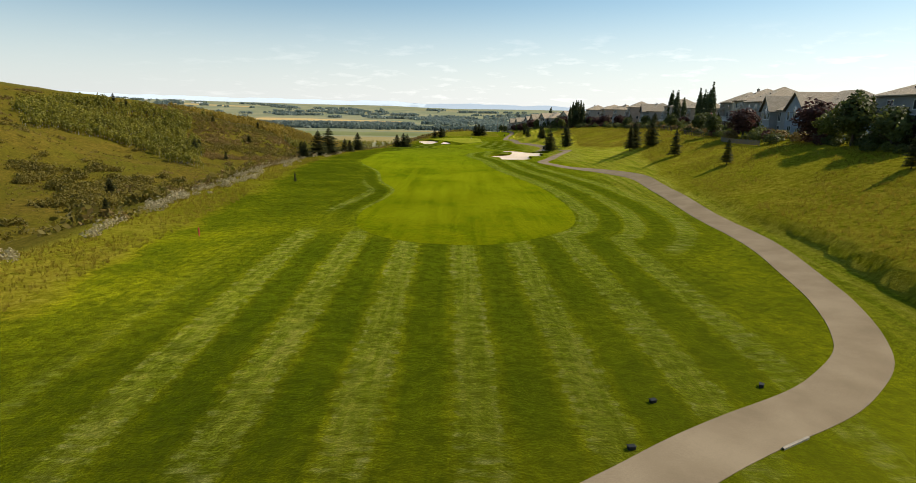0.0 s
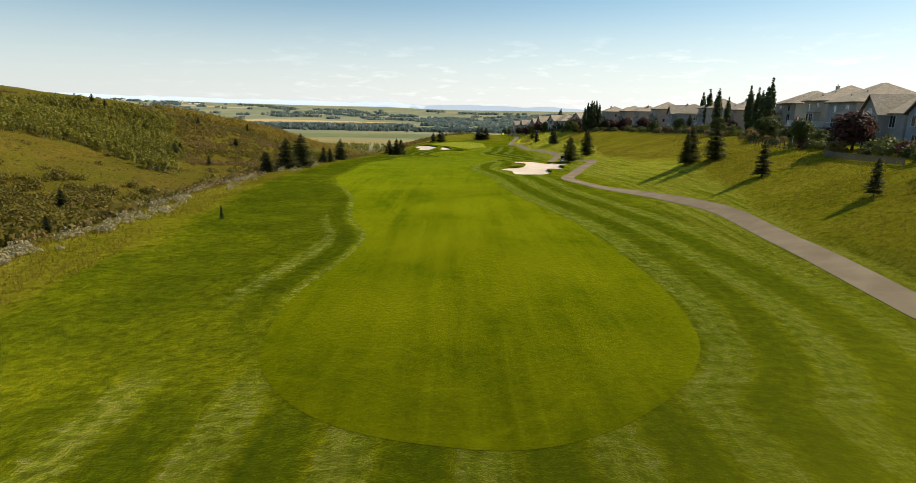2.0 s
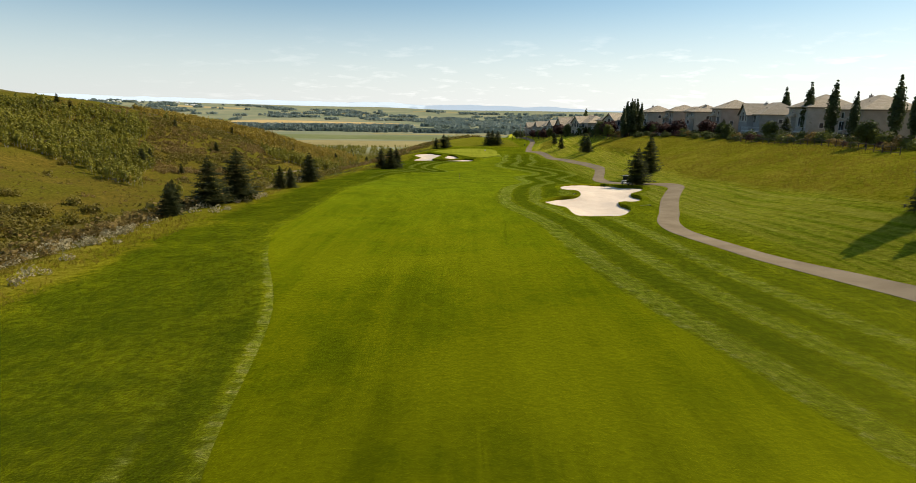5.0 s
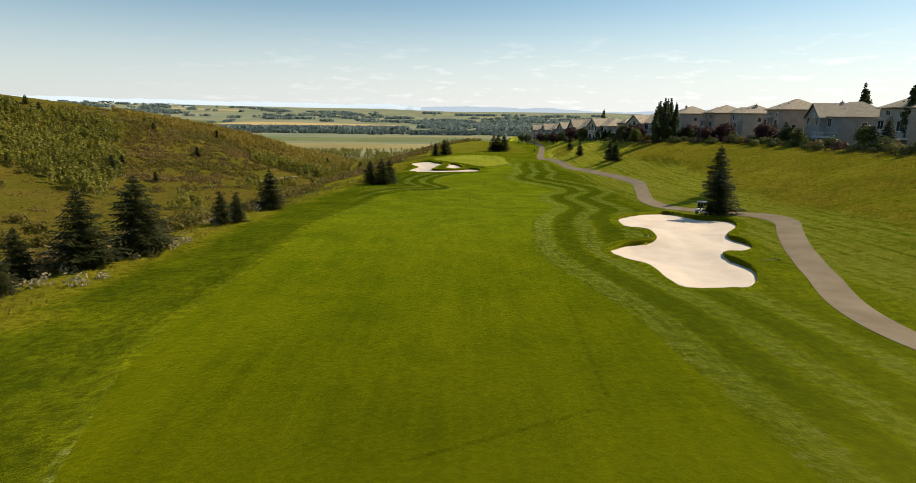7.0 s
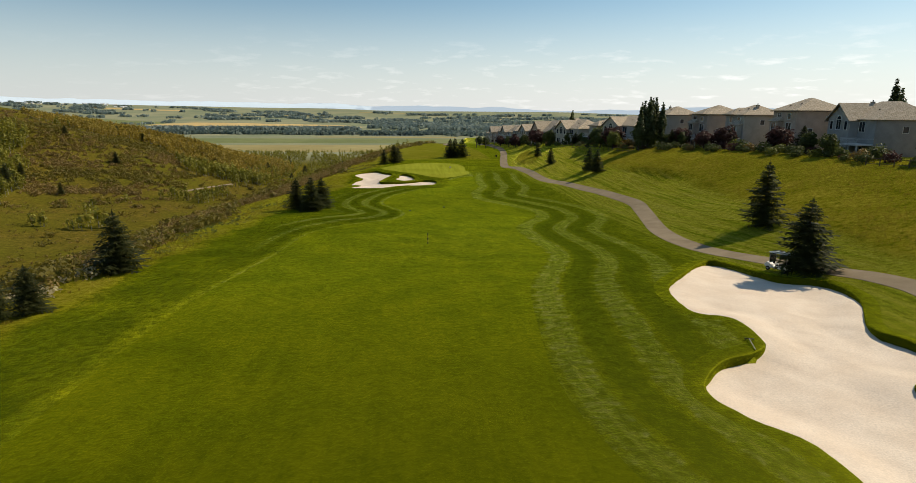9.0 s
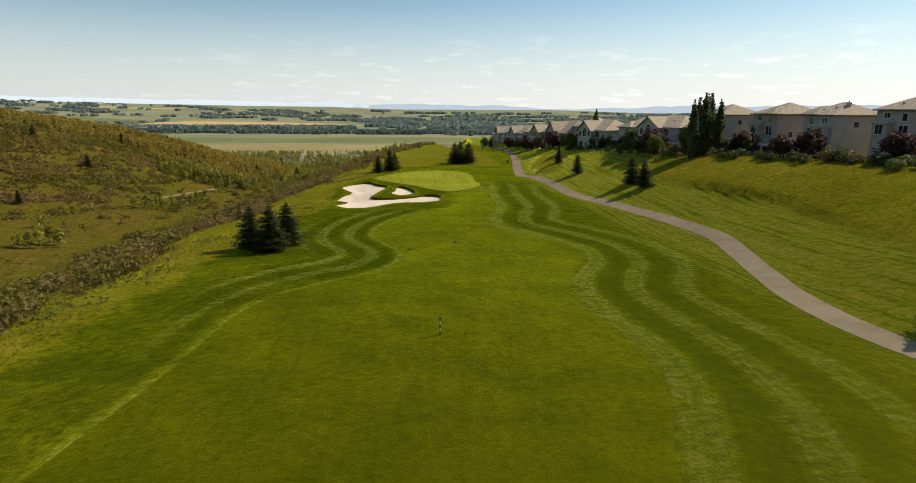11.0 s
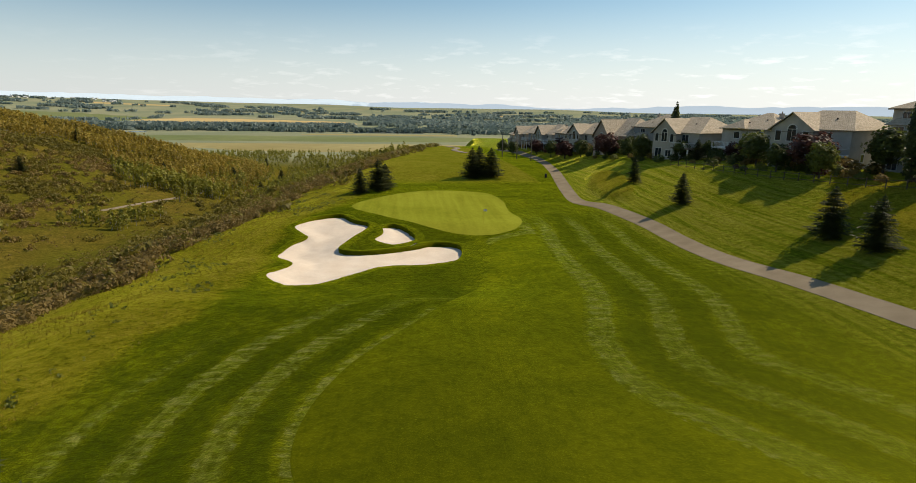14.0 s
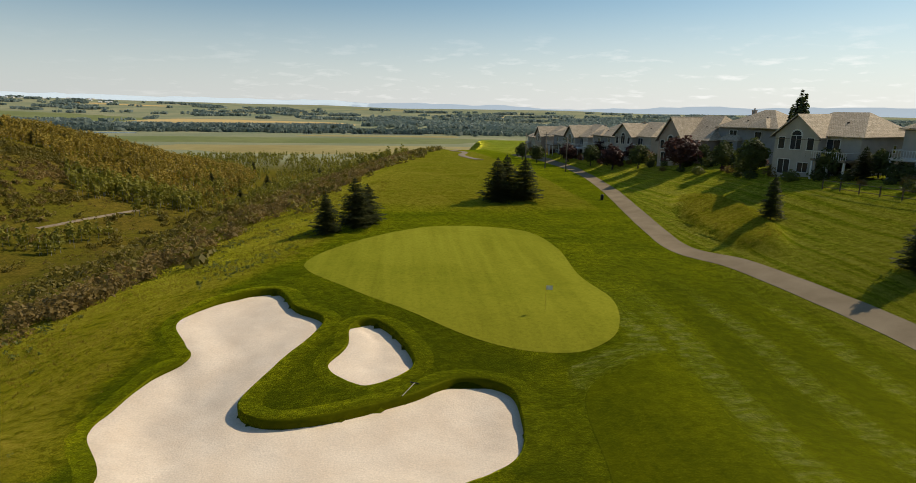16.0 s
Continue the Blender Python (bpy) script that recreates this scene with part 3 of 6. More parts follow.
BUNKERS = [
    spline([(19.5, 191.3), (23.0, 196.3), (30.4, 205.0), (31.5, 195.9), (34.3, 193.0), (33.6, 187.9), (29.8, 182.2), (30.4, 179.2), (29.9, 176.6),
            (28.3, 175.0), (26.4, 174.6), (25.3, 173.1), (25.8, 168.7), (24.5, 165.0), (22.5, 162.3), (20.0, 161.8), (17.0, 161.8), (16.4, 164.5),
            (16.4, 169.2), (14.8, 171.9), (14.1, 174.8), (16.4, 177.5), (19.5, 178.7), (20.8, 180.4), (20.9, 184.2), (18.8, 185.8)], True, 0.35),
    spline([(-18.0, 325.8), (-16.2, 322.0), (-15.2, 320.0), (-16.7, 317.9), (-17.6, 314.4), (-17.7, 311.6), (-15.0, 307.1), (-15.9, 303.9), (-16.8, 301.8), (-16.0, 299.3),
            (-13.7, 296.6), (-11.8, 296.3), (-9.9, 297.2), (-8.2, 299.3), (-6.6, 301.2), (-4.8, 303.4), (-2.7, 304.3), (0.3, 304.5), (3.0, 305.4), (5.4, 307.3),
            (6.2, 311.0), (5.9, 314.2), (3.0, 315.3), (-0.4, 313.4), (-5.2, 311.4), (-8.4, 311.3), (-10.1, 313.4), (-8.8, 318.0), (-6.6, 324.0), (-9.3, 327.0), (-11.7, 331.4), (-15.4, 330.0)], True, 0.35),
    spline([(-5.5, 317.4), (-4.5, 320.3), (-4.5, 323.2), (-2.8, 324.0), (-0.9, 321.4), (0.2, 317.8), (-0.9, 316.0), (-3.2, 315.1)], True, 0.3),
]
PATHWAY = spline([(-6, -60), (-5, -20), (-2, 5), (4.5, 14), (11.8, 19.4), (16.1, 22.3), (19.8, 24.3), (23.1, 26.6), (26.1, 29.5), (27.9, 32.4), (29.6, 36.6), (31.4, 43.4),
                  (33.4, 54.7), (34.1, 70.2), (35.8, 88.5), (37.2, 104.0), (36.6, 112.0), (34.8, 122.2), (32.5, 130.0), (29.4, 138.5), (26.7, 149.1), (27.2, 156.5), (30.3, 165.1), (33.7, 174.6),
                  (37.4, 183.0), (38.8, 185.7), (39.4, 188.7), (38.9, 192.7), (37.5, 196.4), (35.8, 202.6), (33.8, 213.2), (34.6, 225.4), (39.1, 243.2), (41.3, 254.0), (40.4, 268.2), (37.4, 284.8),
                  (35.1, 300.3), (35.2, 317.9), (34, 335.5), (31.8, 344), (32.6, 354), (35, 369), (39.3, 395), (42.5, 425), (43, 455), (41, 500)], False, 0.8)


def meadow_left(y):
    return brow(y) + glide(y, (-60, 60, 160, 240, 295, 312, 326, 345, 400), (7, 6.5, 4, 3.5, 4.5, 2.0, -0.5, 2, 3))


def meadow_right(y):
    return glide(y, (-60, 20, 53, 90, 120, 150, 195, 222, 247, 264, 276, 294, 304, 313, 324, 420), (30, 33.5, 37, 39, 43.3, 47.5, 45.1, 48.3, 53.5, 53.8, 51.8, 49.8, 50, 58, 66, 70))


def middle(y):
    """The middle of the fairway."""
    return glide(y, (0, 60, 130, 170, 230, 260, 310), (4, 6, -2, -7, -2, 8, 10))


def wild_left(y):
    """Where the meadow beyond the brow gives way to scrub."""
    return brow(y) - glide(y, (60, 215, 245, 290, 330, 360, 400, 460), (1, 1, 6, 12, 15, 14, 9, 4))


def sunk(x, y):
    """How far the ground is dug out for the bunkers."""
    d = np.zeros(np.shape(x))
    for ring in BUNKERS:
        lo, hi = ring.min(0) - 1, ring.max(0) + 1
        near = (x > lo[0]) & (x < hi[0]) & (y > lo[1]) & (y < hi[1])
        if near.any():
            d[near] = np.maximum(d[near], np.where(inside(x[near], y[near], ring), 1.1, 0.0))
    return d


def sheet(name, co, faces, material, smooth=True):
    me = bpy.data.meshes.new(name)
    co, faces = np.asarray(co, np.float32), np.asarray(faces, np.int32)
    k = faces.shape[1]
    me.vertices.add(len(co)); me.vertices.foreach_set("co", co.ravel())
    me.loops.add(faces.size); me.loops.foreach_set("vertex_index", faces.ravel())
    me.polygons.add(len(faces))
    me.polygons.foreach_set("loop_start", np.arange(len(faces), dtype=np.int32) * k)
    me.polygons.foreach_set("use_smooth", np.full(len(faces), smooth))
    me.update(calc_edges=True)
    me.materials.append(material)
    return me


def grid_faces(rows, cols):
    i = (np.arange(rows - 1)[:, None] * cols + np.arange(cols - 1)[None, :]).ravel()
    return np.stack([i, i + 1, i + cols + 1, i + cols], 1)


# ---- the ground, one sheet to the horizon ----
def swell(a, b, d0, grow):
    """Spacings that widen with distance from a towards b."""
    out, q, d, sign = [], a, d0, 1 if b > a else -1
    while (b - q) * sign > 0:
        q += sign * d
        d *= grow
        out.append(q)
    return np.array(out)


gx = np.unique(np.concatenate([np.arange(-40, 48, 0.72), np.arange(48, 62, 1.0), np.arange(62, 110, 2.0), -40 - (np.arange(1.2, 330, 3.2)), swell(-370, -4850, 4, 1.09), swell(110, 4850, 3, 1.1)]))
gy = np.unique(np.concatenate([np.arange(0, 372, 0.85), np.arange(372, 560, 2.0), np.arange(560, 960, 4), swell(960, 4900, 5, 1.05), swell(0, -420, 2, 1.15)]))
XX, YY = np.meshgrid(gx, gy)
fx, fy = XX.ravel(), YY.ravel()
fz = land(fx, fy) - sunk(fx, fy)
me = sheet("ground", np.stack([fx, fy, fz], 1), grid_faces(len(gy), len(gx)), MAT_GROUND)
ground = tagged(new("ground", me), "mown rough, meadow, wild valley slopes and farmland", "ground", kind="structure")

near_course = (fx > -45) & (fx < 62) & (fy > -5) & (fy < 380)
edge_r, edge_l = np.full(len(fx), 60.0), np.full(len(fx), 60.0)
rim_r = np.concatenate([FAIRWAY[FAIRWAY[:, 0] > middle(FAIRWAY[:, 1])], spline([(15.8, 300), (16.9, 311), (18.3, 321), (18.6, 332)], False, 0.6)])
rim_l = FAIRWAY[(FAIRWAY[:, 0] < middle(FAIRWAY[:, 1])) & (FAIRWAY[:, 1] > 66) & (FAIRWAY[:, 1] < 284)]
edge_r[near_course] = gap(fx[near_course], fy[near_course], rim_r)
edge_l[near_course] = gap(fx[near_course], fy[near_course], rim_l)
right_side = fx > middle(fy)
out_d = np.where(right_side, edge_r, edge_l)
uneven = 0.80 + 0.20 * ripple(fx, fy, 7.0, 2.9)
front = ramp(fy, 62, 54) * ramp(fx, 25, 19)
lanes = {"front": ((fx + 0.02 * (fy - 36) - 0.3) / 2.6, front * ramp(fy, 16, 24) * ramp(fx, -17, -9) * uneven),
         "sunny": ((edge_r - 1.45) / 2.575, right_side * ramp(edge_r, 19, 9) * ramp(fy, 44, 60) * ramp(fy, 340, 312) * uneven * (1 - front) * (1 - 0.15 * ramp(fy, 110, 200) - 0.25 * ramp(fy, 270, 300))),
         "shady": ((edge_l - 3.75) / 1.95, ~right_side * ramp(edge_l, glide(fy, (60, 225, 240, 300), (6.2, 6.0, 10.5, 11)), glide(fy, (60, 225, 240, 300), (4.6, 4.4, 8.2, 8.6))) * uneven
                   * ramp(fy, 66, 80) * ramp(fy, 296, 268) * (0.75 - 0.5 * ramp(fy, 150, 175) * ramp(fy, 246, 232)))}
meadow = np.maximum(ramp(fx + 1.6 * ripple(fx, fy, 3, 1.1) + 0.8 * ripple(fx, fy, 1.1, 0.2), meadow_left(fy) + 2.2, meadow_left(fy) - 2.2),
                    ramp(fx + 1.1 * ripple(fx, fy, 3.4, 0.7), meadow_right(fy) - 1.0, meadow_right(fy) + 1.0) * ramp(fx, crown(fy) + 14, crown(fy) + 8))
meadow = np.maximum(meadow, ramp(fy, 366, 378) * (fx < 30))
meadow = np.maximum(meadow, ramp(np.hypot((fx - 40.5 - 0.12 * (fy - 352)) / 3.6, (fy - 352) / 15) + 0.25 * ripple(fx, fy, 3, 0.5), 1.1, 0.8))
bank_on = ramp(fx, toe(fy) - 2, toe(fy) + 3) * ramp(fy, 14, 34)
across = np.where(front > 0.5, fx, out_d)
meadow = np.where((fx < 0) & (fy < 370), meadow * (1 - 0.45 * ramp(fy, 190, 240) * (0.6 + 0.4 * ripple(fx, fy, 4, 3.3))), meadow)
wild = ramp(fx + 2.0 * ripple(fx, fy, 5, 0.9), wild_left(fy), wild_left(fy) - 9)
# share of the farmland colour, which has the haze painted in
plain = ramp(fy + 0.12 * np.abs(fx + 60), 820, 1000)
for key, (count, share) in lanes.items():
    for tail, values in (("", count), ("_on", share)):
        me.attributes.new(key + tail, "FLOAT", "POINT").data.foreach_set("value", np.asarray(values, np.float32))
# turf darkened beside the fairway and at the near left, imitating lens falloff
dimming = ~right_side * ramp(edge_l, 0.3, 1.8) * ramp(fy, 54, 74) * ramp(fy, 352, 330) * (0.8 + 0.2 * ripple(fx, fy, 8, 1.4))
dimming *= 1 - ramp(fy, 258, 285) * ramp(fx, middle(fy) - 7, middle(fy) - 0.5)
dimming = np.maximum(dimming, 0.75 * ramp(fx, 2, -10) * ramp(fy, 40, 24))
dimming = np.maximum(dimming, 0.6 * right_side * ramp(fy, 165, 205) * ramp(edge_r, 1, 6) * ramp(fy, 345, 325))
for key, values in (("dimming", dimming), ("meadow", meadow), ("wild", wild), ("plain", plain), ("bank", bank_on), ("across", across), ("along", fy), ("rows", fx - glide(fy, (15, 45, 100, 200, 300, 400), (31, 34, 40, 38, 38, 40)))):
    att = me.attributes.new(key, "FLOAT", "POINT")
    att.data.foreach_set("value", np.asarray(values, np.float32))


def patch_of(name, ring, material, rise, spacing, shape=None):
    """A sheet of turf or sand that fills a ring and follows the land."""
    lo, hi = ring.min(0), ring.max(0)
    qx, qy = np.meshgrid(np.arange(lo[0], hi[0], spacing), np.arange(lo[1], hi[1], spacing))
    qx, qy = qx.ravel() + 0.013, qy.ravel() + 0.017
    ok = inside(qx, qy, ring)
    qx, qy = qx[ok], qy[ok]
    ok = gap(qx, qy, ring) > 0.45 * spacing
    pts = [Vector(p) for p in ring] + [Vector(p) for p in zip(qx[ok], qy[ok])]
    n = len(ring)
    co, _, faces, *_ = delaunay_2d_cdt(pts, [(i, (i + 1) % n) for i in range(n)], [], 1, 1e-5)
    xy = np.array([tuple(v) for v in co])
    z = land(xy[:, 0], xy[:, 1]) + rise
    if shape:
        z = z + shape(xy[:, 0], xy[:, 1])
    return sheet(name, np.column_stack([xy, z]), [f for f in faces if len(f) == 3], material)


tagged(new("fairway", patch_of("fairway", FAIRWAY, MAT_FAIRWAY, 0.014, 0.9)), "close-mown bright green fairway with faint wheel marks", "fairway", kind="structure")
tagged(new("putting_green", patch_of("putting_green", GREEN, MAT_GREEN, 0.018, 0.8)), "pale yellow-green putting green, mown very short", "putting green", kind="structure")


def offset(ring, by):
    d = np.roll(ring, -1, 0) - np.roll(ring, 1, 0)
    d /= np.linalg.norm(d, axis=1)[:, None]
    area = np.sum(ring[:, 0] * np.roll(ring[:, 1], -1) - ring[:, 1] * np.roll(ring[:, 0], -1))
    nrm = np.stack([d[:, 1], -d[:, 0]], 1) * (1 if area > 0 else -1)
    for _ in range(6):
        nrm = (np.roll(nrm, 1, 0) + nrm + np.roll(nrm, -1, 0)) / 3
    return ring + nrm * by


def outward(ring):
    return offset(ring, 1.0) - ring


def face_height(ring):
    """How steep the turf face stands round a bunker: low towards the tee, high on the far side."""
    nrm = outward(ring)
    return ramp(nrm @ np.array((0.42, 0.9)), -0.35, 0.75)


for ring, deep, label in zip(BUNKERS, (0.55, 0.6, 0.5), ("wide pale sand bunker with a scalloped outline", "branching pale sand bunker beside the green", "small pot bunker of pale sand beside the green")):
    holder = tagged(new("sand_bunker", None), label, "bunker")
    face = face_height(ring)
    def bowl(x, y):
        near = np.argmin((x[:, None] - ring[None, :, 0]) ** 2 + (y[:, None] - ring[None, :, 1]) ** 2, axis=1)
        away = np.hypot(x - ring[near, 0], y - ring[near, 1])
        rim = -0.10 - 0.30 * face[near]
        return rim + (-deep - rim) * ramp(away, 0.0, 3.2) + 0.035 * ripple(x, y, 0.9) + 0.02 * ripple(x, y, 0.35, 1.1)
    sand = new("sand", patch_of("sand", ring, MAT_SAND, 0.0, 0.45, bowl))
    sand.parent = holder
    # turf lip that rolls over into the sand
    loops = [(1.9, -0.06, -0.06), (1.0, 0.0, 0.06), (0.12, 0.03, 0.20), (-0.04, -0.02, 0.12), (-0.02, -0.30, -0.50)]
    co = []
    for by, gentle, steep in loops:
        r = offset(ring, by)
        rise = gentle + (steep - gentle) * face
        co.append(np.column_stack([r, land(r[:, 0], r[:, 1]) + rise + (0.05 * ripple(r[:, 0], r[:, 1], 0.5) if abs(by) < 0.5 and gentle > -0.1 else 0)]))
    n = len(ring)
    faces = []
    for k in range(len(loops) - 1):
        for i in range(n):
            j = (i + 1) % n
            faces.append((k * n + i, k * n + j, (k + 1) * n + j, (k + 1) * n + i))
    lip = new("turf_lip", sheet("turf_lip", np.concatenate(co), faces, MAT_GROUND))
    lip.parent = holder


def ribbon(name, line, half, rise, thick, material):
    """A strip along a line: a crowned top and two edges."""
    d = np.gradient(line, axis=0)
    d /= np.linalg.norm(d, axis=1)[:, None]
    nrm = np.stack([d[:, 1], -d[:, 0]], 1)
    edge = 0.07 * ripple(line[:, 0], line[:, 1], 2.4)
    cols = [(-1.0, rise - thick), (-1.0, rise), (-0.5, rise + 0.02), (0.0, rise + 0.03), (0.5, rise + 0.02), (1.0, rise), (1.0, rise - thick)]
    co = []
    for s, up in cols:
        q = line + nrm * (half * s + (edge * s if abs(s) == 1 else 0))[:, None] if np.ndim(half) else line + nrm * (half * s + (edge if abs(s) == 1 else 0 * edge))[:, None]
        co.append(np.column_stack([q, land(q[:, 0], q[:, 1]) + up]))
    co = np.stack(co, 1).reshape(-1, 3)
    return sheet(name, co, grid_faces(len(line), len(cols))[:, ::-1], material, False)


cart_path = tagged(new("cart_path", ribbon("cart_path", PATHWAY, 1.36, 0.03, 0.25, MAT_PATH)), "winding grey-brown asphalt cart path with worn edges", "path", kind="structure")
side_line = PATHWAY[(PATHWAY[:, 0] > 16.3) & (PATHWAY[:, 0] < 18.6) & (PATHWAY[:, 1] < 40)] + 1.40 * np.array([0.47, -0.88])
tagged(new("kerb", ribbon("kerb", side_line, 0.06, 0.07, 0.3, MAT_KERB)), "short pale concrete kerb along the cart path", "kerb", kind="structure")


# ---- growing things ----
rng = np.random.default_rng(7)


def cloud_of_leaves(n, size, radius, low, high, pinch=0.0, hollow=0.55, shape="egg", seed=1):
    """Loose leaf blades in a crown: n quads of about that size."""
    r = np.random.default_rng(seed)
    u = r.normal(size=(n, 3))
    u /= np.linalg.norm(u, axis=1)[:, None]
    d = hollow + (1 - hollow) * r.random(n) ** 0.6
    lumps = 1 + 0.28 * np.sin(u[:, 0] * 4.1 + seed) * np.sin(u[:, 1] * 3.7 + 2 * seed) + 0.16 * np.sin(u[:, 2] * 7 + u[:, 0] * 5 + seed)
    c = u * (d * lumps)[:, None]
    h = (c[:, 2] + 1) / 2
    wide = 1 - pinch * np.clip(h, 0, 1)
    if shape == "column":
        h = np.clip(h, 0, 1.0)
        wide = np.clip(1.25 - np.clip(h, 0, 1.1) ** 2.2, 0.05, 1) * np.clip(0.55 + 2.2 * h, 0, 1)
    pos = np.stack([c[:, 0] * radius * wide, c[:, 1] * radius * wide, low + h * (high - low)], 1)
    face = u + 0.55 * r.normal(size=(n, 3)) + np.array((0, 0, 0.25))
    face /= np.linalg.norm(face, axis=1)[:, None]
    a = np.cross(face, r.normal(size=(n, 3))); a /= np.linalg.norm(a, axis=1)[:, None]
    b = np.cross(face, a)
    s = size * (0.6 + 0.8 * r.random(n))[:, None]
    v = np.stack([pos - a * s, pos + b * s * 0.6, pos + a * s, pos - b * s * 0.6], 1).reshape(-1, 3)
    return v, np.arange(4 * n).reshape(-1, 4)


def stem(r0, r1, height, sides=6, lean=0.0, bottom=-0.2):
    """A tapered stem as quads."""
    rows = 4
    co = []
    for k in range(rows):
        t = k / (rows - 1)
        rad = r0 + (r1 - r0) * t
        for j in range(sides):
            ang = 2 * math.pi * j / sides
            co.append((rad * math.cos(ang) + lean * t * t, rad * math.sin(ang), bottom + (height - bottom) * t))
    faces = [(k * sides + j, k * sides + (j + 1) % sides, (k + 1) * sides + (j + 1) % sides, (k + 1) * sides + j) for k in range(rows - 1) for j in range(sides)]
    return np.array(co), np.array(faces)


def joined(*pieces):
    co, fa, n = [], [], 0
    for v, f in pieces:
        co.append(v); fa.append(np.asarray(f) + n); n += len(v)
    return np.concatenate(co), np.concatenate(fa)


def limbs(height, spread, n, thick, seed):
    """Boughs that rise from the stem."""
    r = np.random.default_rng(seed)
    out = []
    for k in range(n):
        z0 = height * (0.2 + 0.6 * k / n)
        ang = 2.4 * k + r.random()
        v, f = stem(thick * (1 - 0.5 * k / n), thick * 0.2, spread * (0.7 + 0.5 * r.random()), 4, 0, 0)
        m = Matrix.Rotation(ang, 3, "Z") @ Matrix.Rotation(radians(38 + 20 * r.random()), 3, "Y")
        v = v @ np.array(m).T + np.array((0, 0, z0))
        out.append((v, f))
    return joined(*out)


def scatter(name, protos, places, sizes, materials, label, category):
    """Many plants as one object: places n x 2, sizes n."""
    r = np.random.default_rng(len(places))
    which = r.integers(0, len(protos), len(places))
    turn = r.random(len(places)) * 2 * np.pi
    z = land(places[:, 0], places[:, 1])
    squash = 0.85 + 0.3 * r.random(len(places))
    co, fa, mi, n = [], [], [], 0
    for k, parts in enumerate(protos):
        sel = np.flatnonzero(which == k)
        if not len(sel):
            continue
        c, s = np.cos(turn[sel])[:, None], np.sin(turn[sel])[:, None]
        for slot, (v, f) in enumerate(parts):
            sz = sizes[sel][:, None]
            x = (v[None, :, 0] * c - v[None, :, 1] * s) * sz * squash[sel][:, None] + places[sel, 0][:, None]
            y = (v[None, :, 0] * s + v[None, :, 1] * c) * sz * squash[sel][:, None] + places[sel, 1][:, None]
            zz = v[None, :, 2] * sz + z[sel][:, None]
            co.append(np.stack([x, y, zz], 2).reshape(-1, 3))
            fa.append((f[None] + (np.arange(len(sel)) * len(v))[:, None, None] + n).reshape(-1, f.shape[1]))
            mi.append(np.full(len(sel) * len(f), slot, np.int32))
            n += len(sel) * len(v)
    me = sheet(name, np.concatenate(co), np.concatenate(fa), materials[0], False)
    for m in materials[1:]:
        me.materials.append(m)
    me.polygons.foreach_set("material_index", np.concatenate(mi))
    return tagged(new(name, me), label, category, kind="stuff")


def spots(n, x0, x1, y0, y1, keep, seed):
    r = np.random.default_rng(seed)
    x, y = x0 + (x1 - x0) * r.random(n), y0 + (y1 - y0) * r.random(n)
    ok = keep(x, y, r)
    return np.stack([x[ok], y[ok]], 1)


def floor_of_valley(y):
    return glide(y, (-60, 200, 400, 600, 760, 1000), (-120, -118, -112, -96, -110, -140))


# stands of trees, open slopes and gullies across the valley
STAND = np.array([(-350, 478), (-345, 545), (-308, 541), (-272, 556), (-243, 546), (-222, 495), (-191, 436), (-164, 377), (-213, 411), (-252, 420), (-283, 388)], float)
AUTUMN = np.array([(-330, 690), (-300, 640), (-250, 594), (-205, 642), (-149, 557), (-103, 565), (-104, 720), (-150, 800), (-330, 800)], float)
GULLY = np.array([(-225, 300), (-207, 335), (-187, 334), (-150, 318), (-120, 300), (-118, 215), (-142, 215), (-172, 240)], float)
HILLSIDE = np.array([(-285, 560), (-196, 636), (-132, 567), (-150, 490), (-190, 434), (-240, 520)], float)


def strewn(x, y, ring, wander=9.0):
    """Within a ring with a ragged outline."""
    return inside(x + wander * ripple(x, y, 11, 0.7), y + wander * ripple(x, y, 13, 2.2), ring)


def grove(x, y):
    """Where the far slope carries trees."""
    far = floor_of_valley(y) - x
    g = ripple(x, y, 26, 1.9) + 0.4 * ripple(x, y, 9, 0.2)
    return np.where(strewn(x, y, STAND), 1.2 + 0.5 * g, np.where(strewn(x, y, AUTUMN), 0.75 + 0.7 * g, np.where((far > 6) & (far < 40) & (y > 380) & (y < 560), g - 0.25, g - 1.15)))


def bushy(seed, lobes, leaves, size):
    """A shrub of a few uneven rounded lobes."""
    r = np.random.default_rng(seed)
    out = []
    for k in range(lobes):
        v, f = cloud_of_leaves(leaves, size, 0.34 + 0.16 * r.random(), -0.08, 0.55 + 0.45 * r.random(), 0.1, 0.72, "egg", 10 * seed + k)
        ang = 6.28 * (k + r.random()) / lobes
        out.append((v + np.array((0.36 * math.cos(ang), 0.36 * math.sin(ang), 0.0)) * (lobes > 1), f))
    return (joined(*out),)


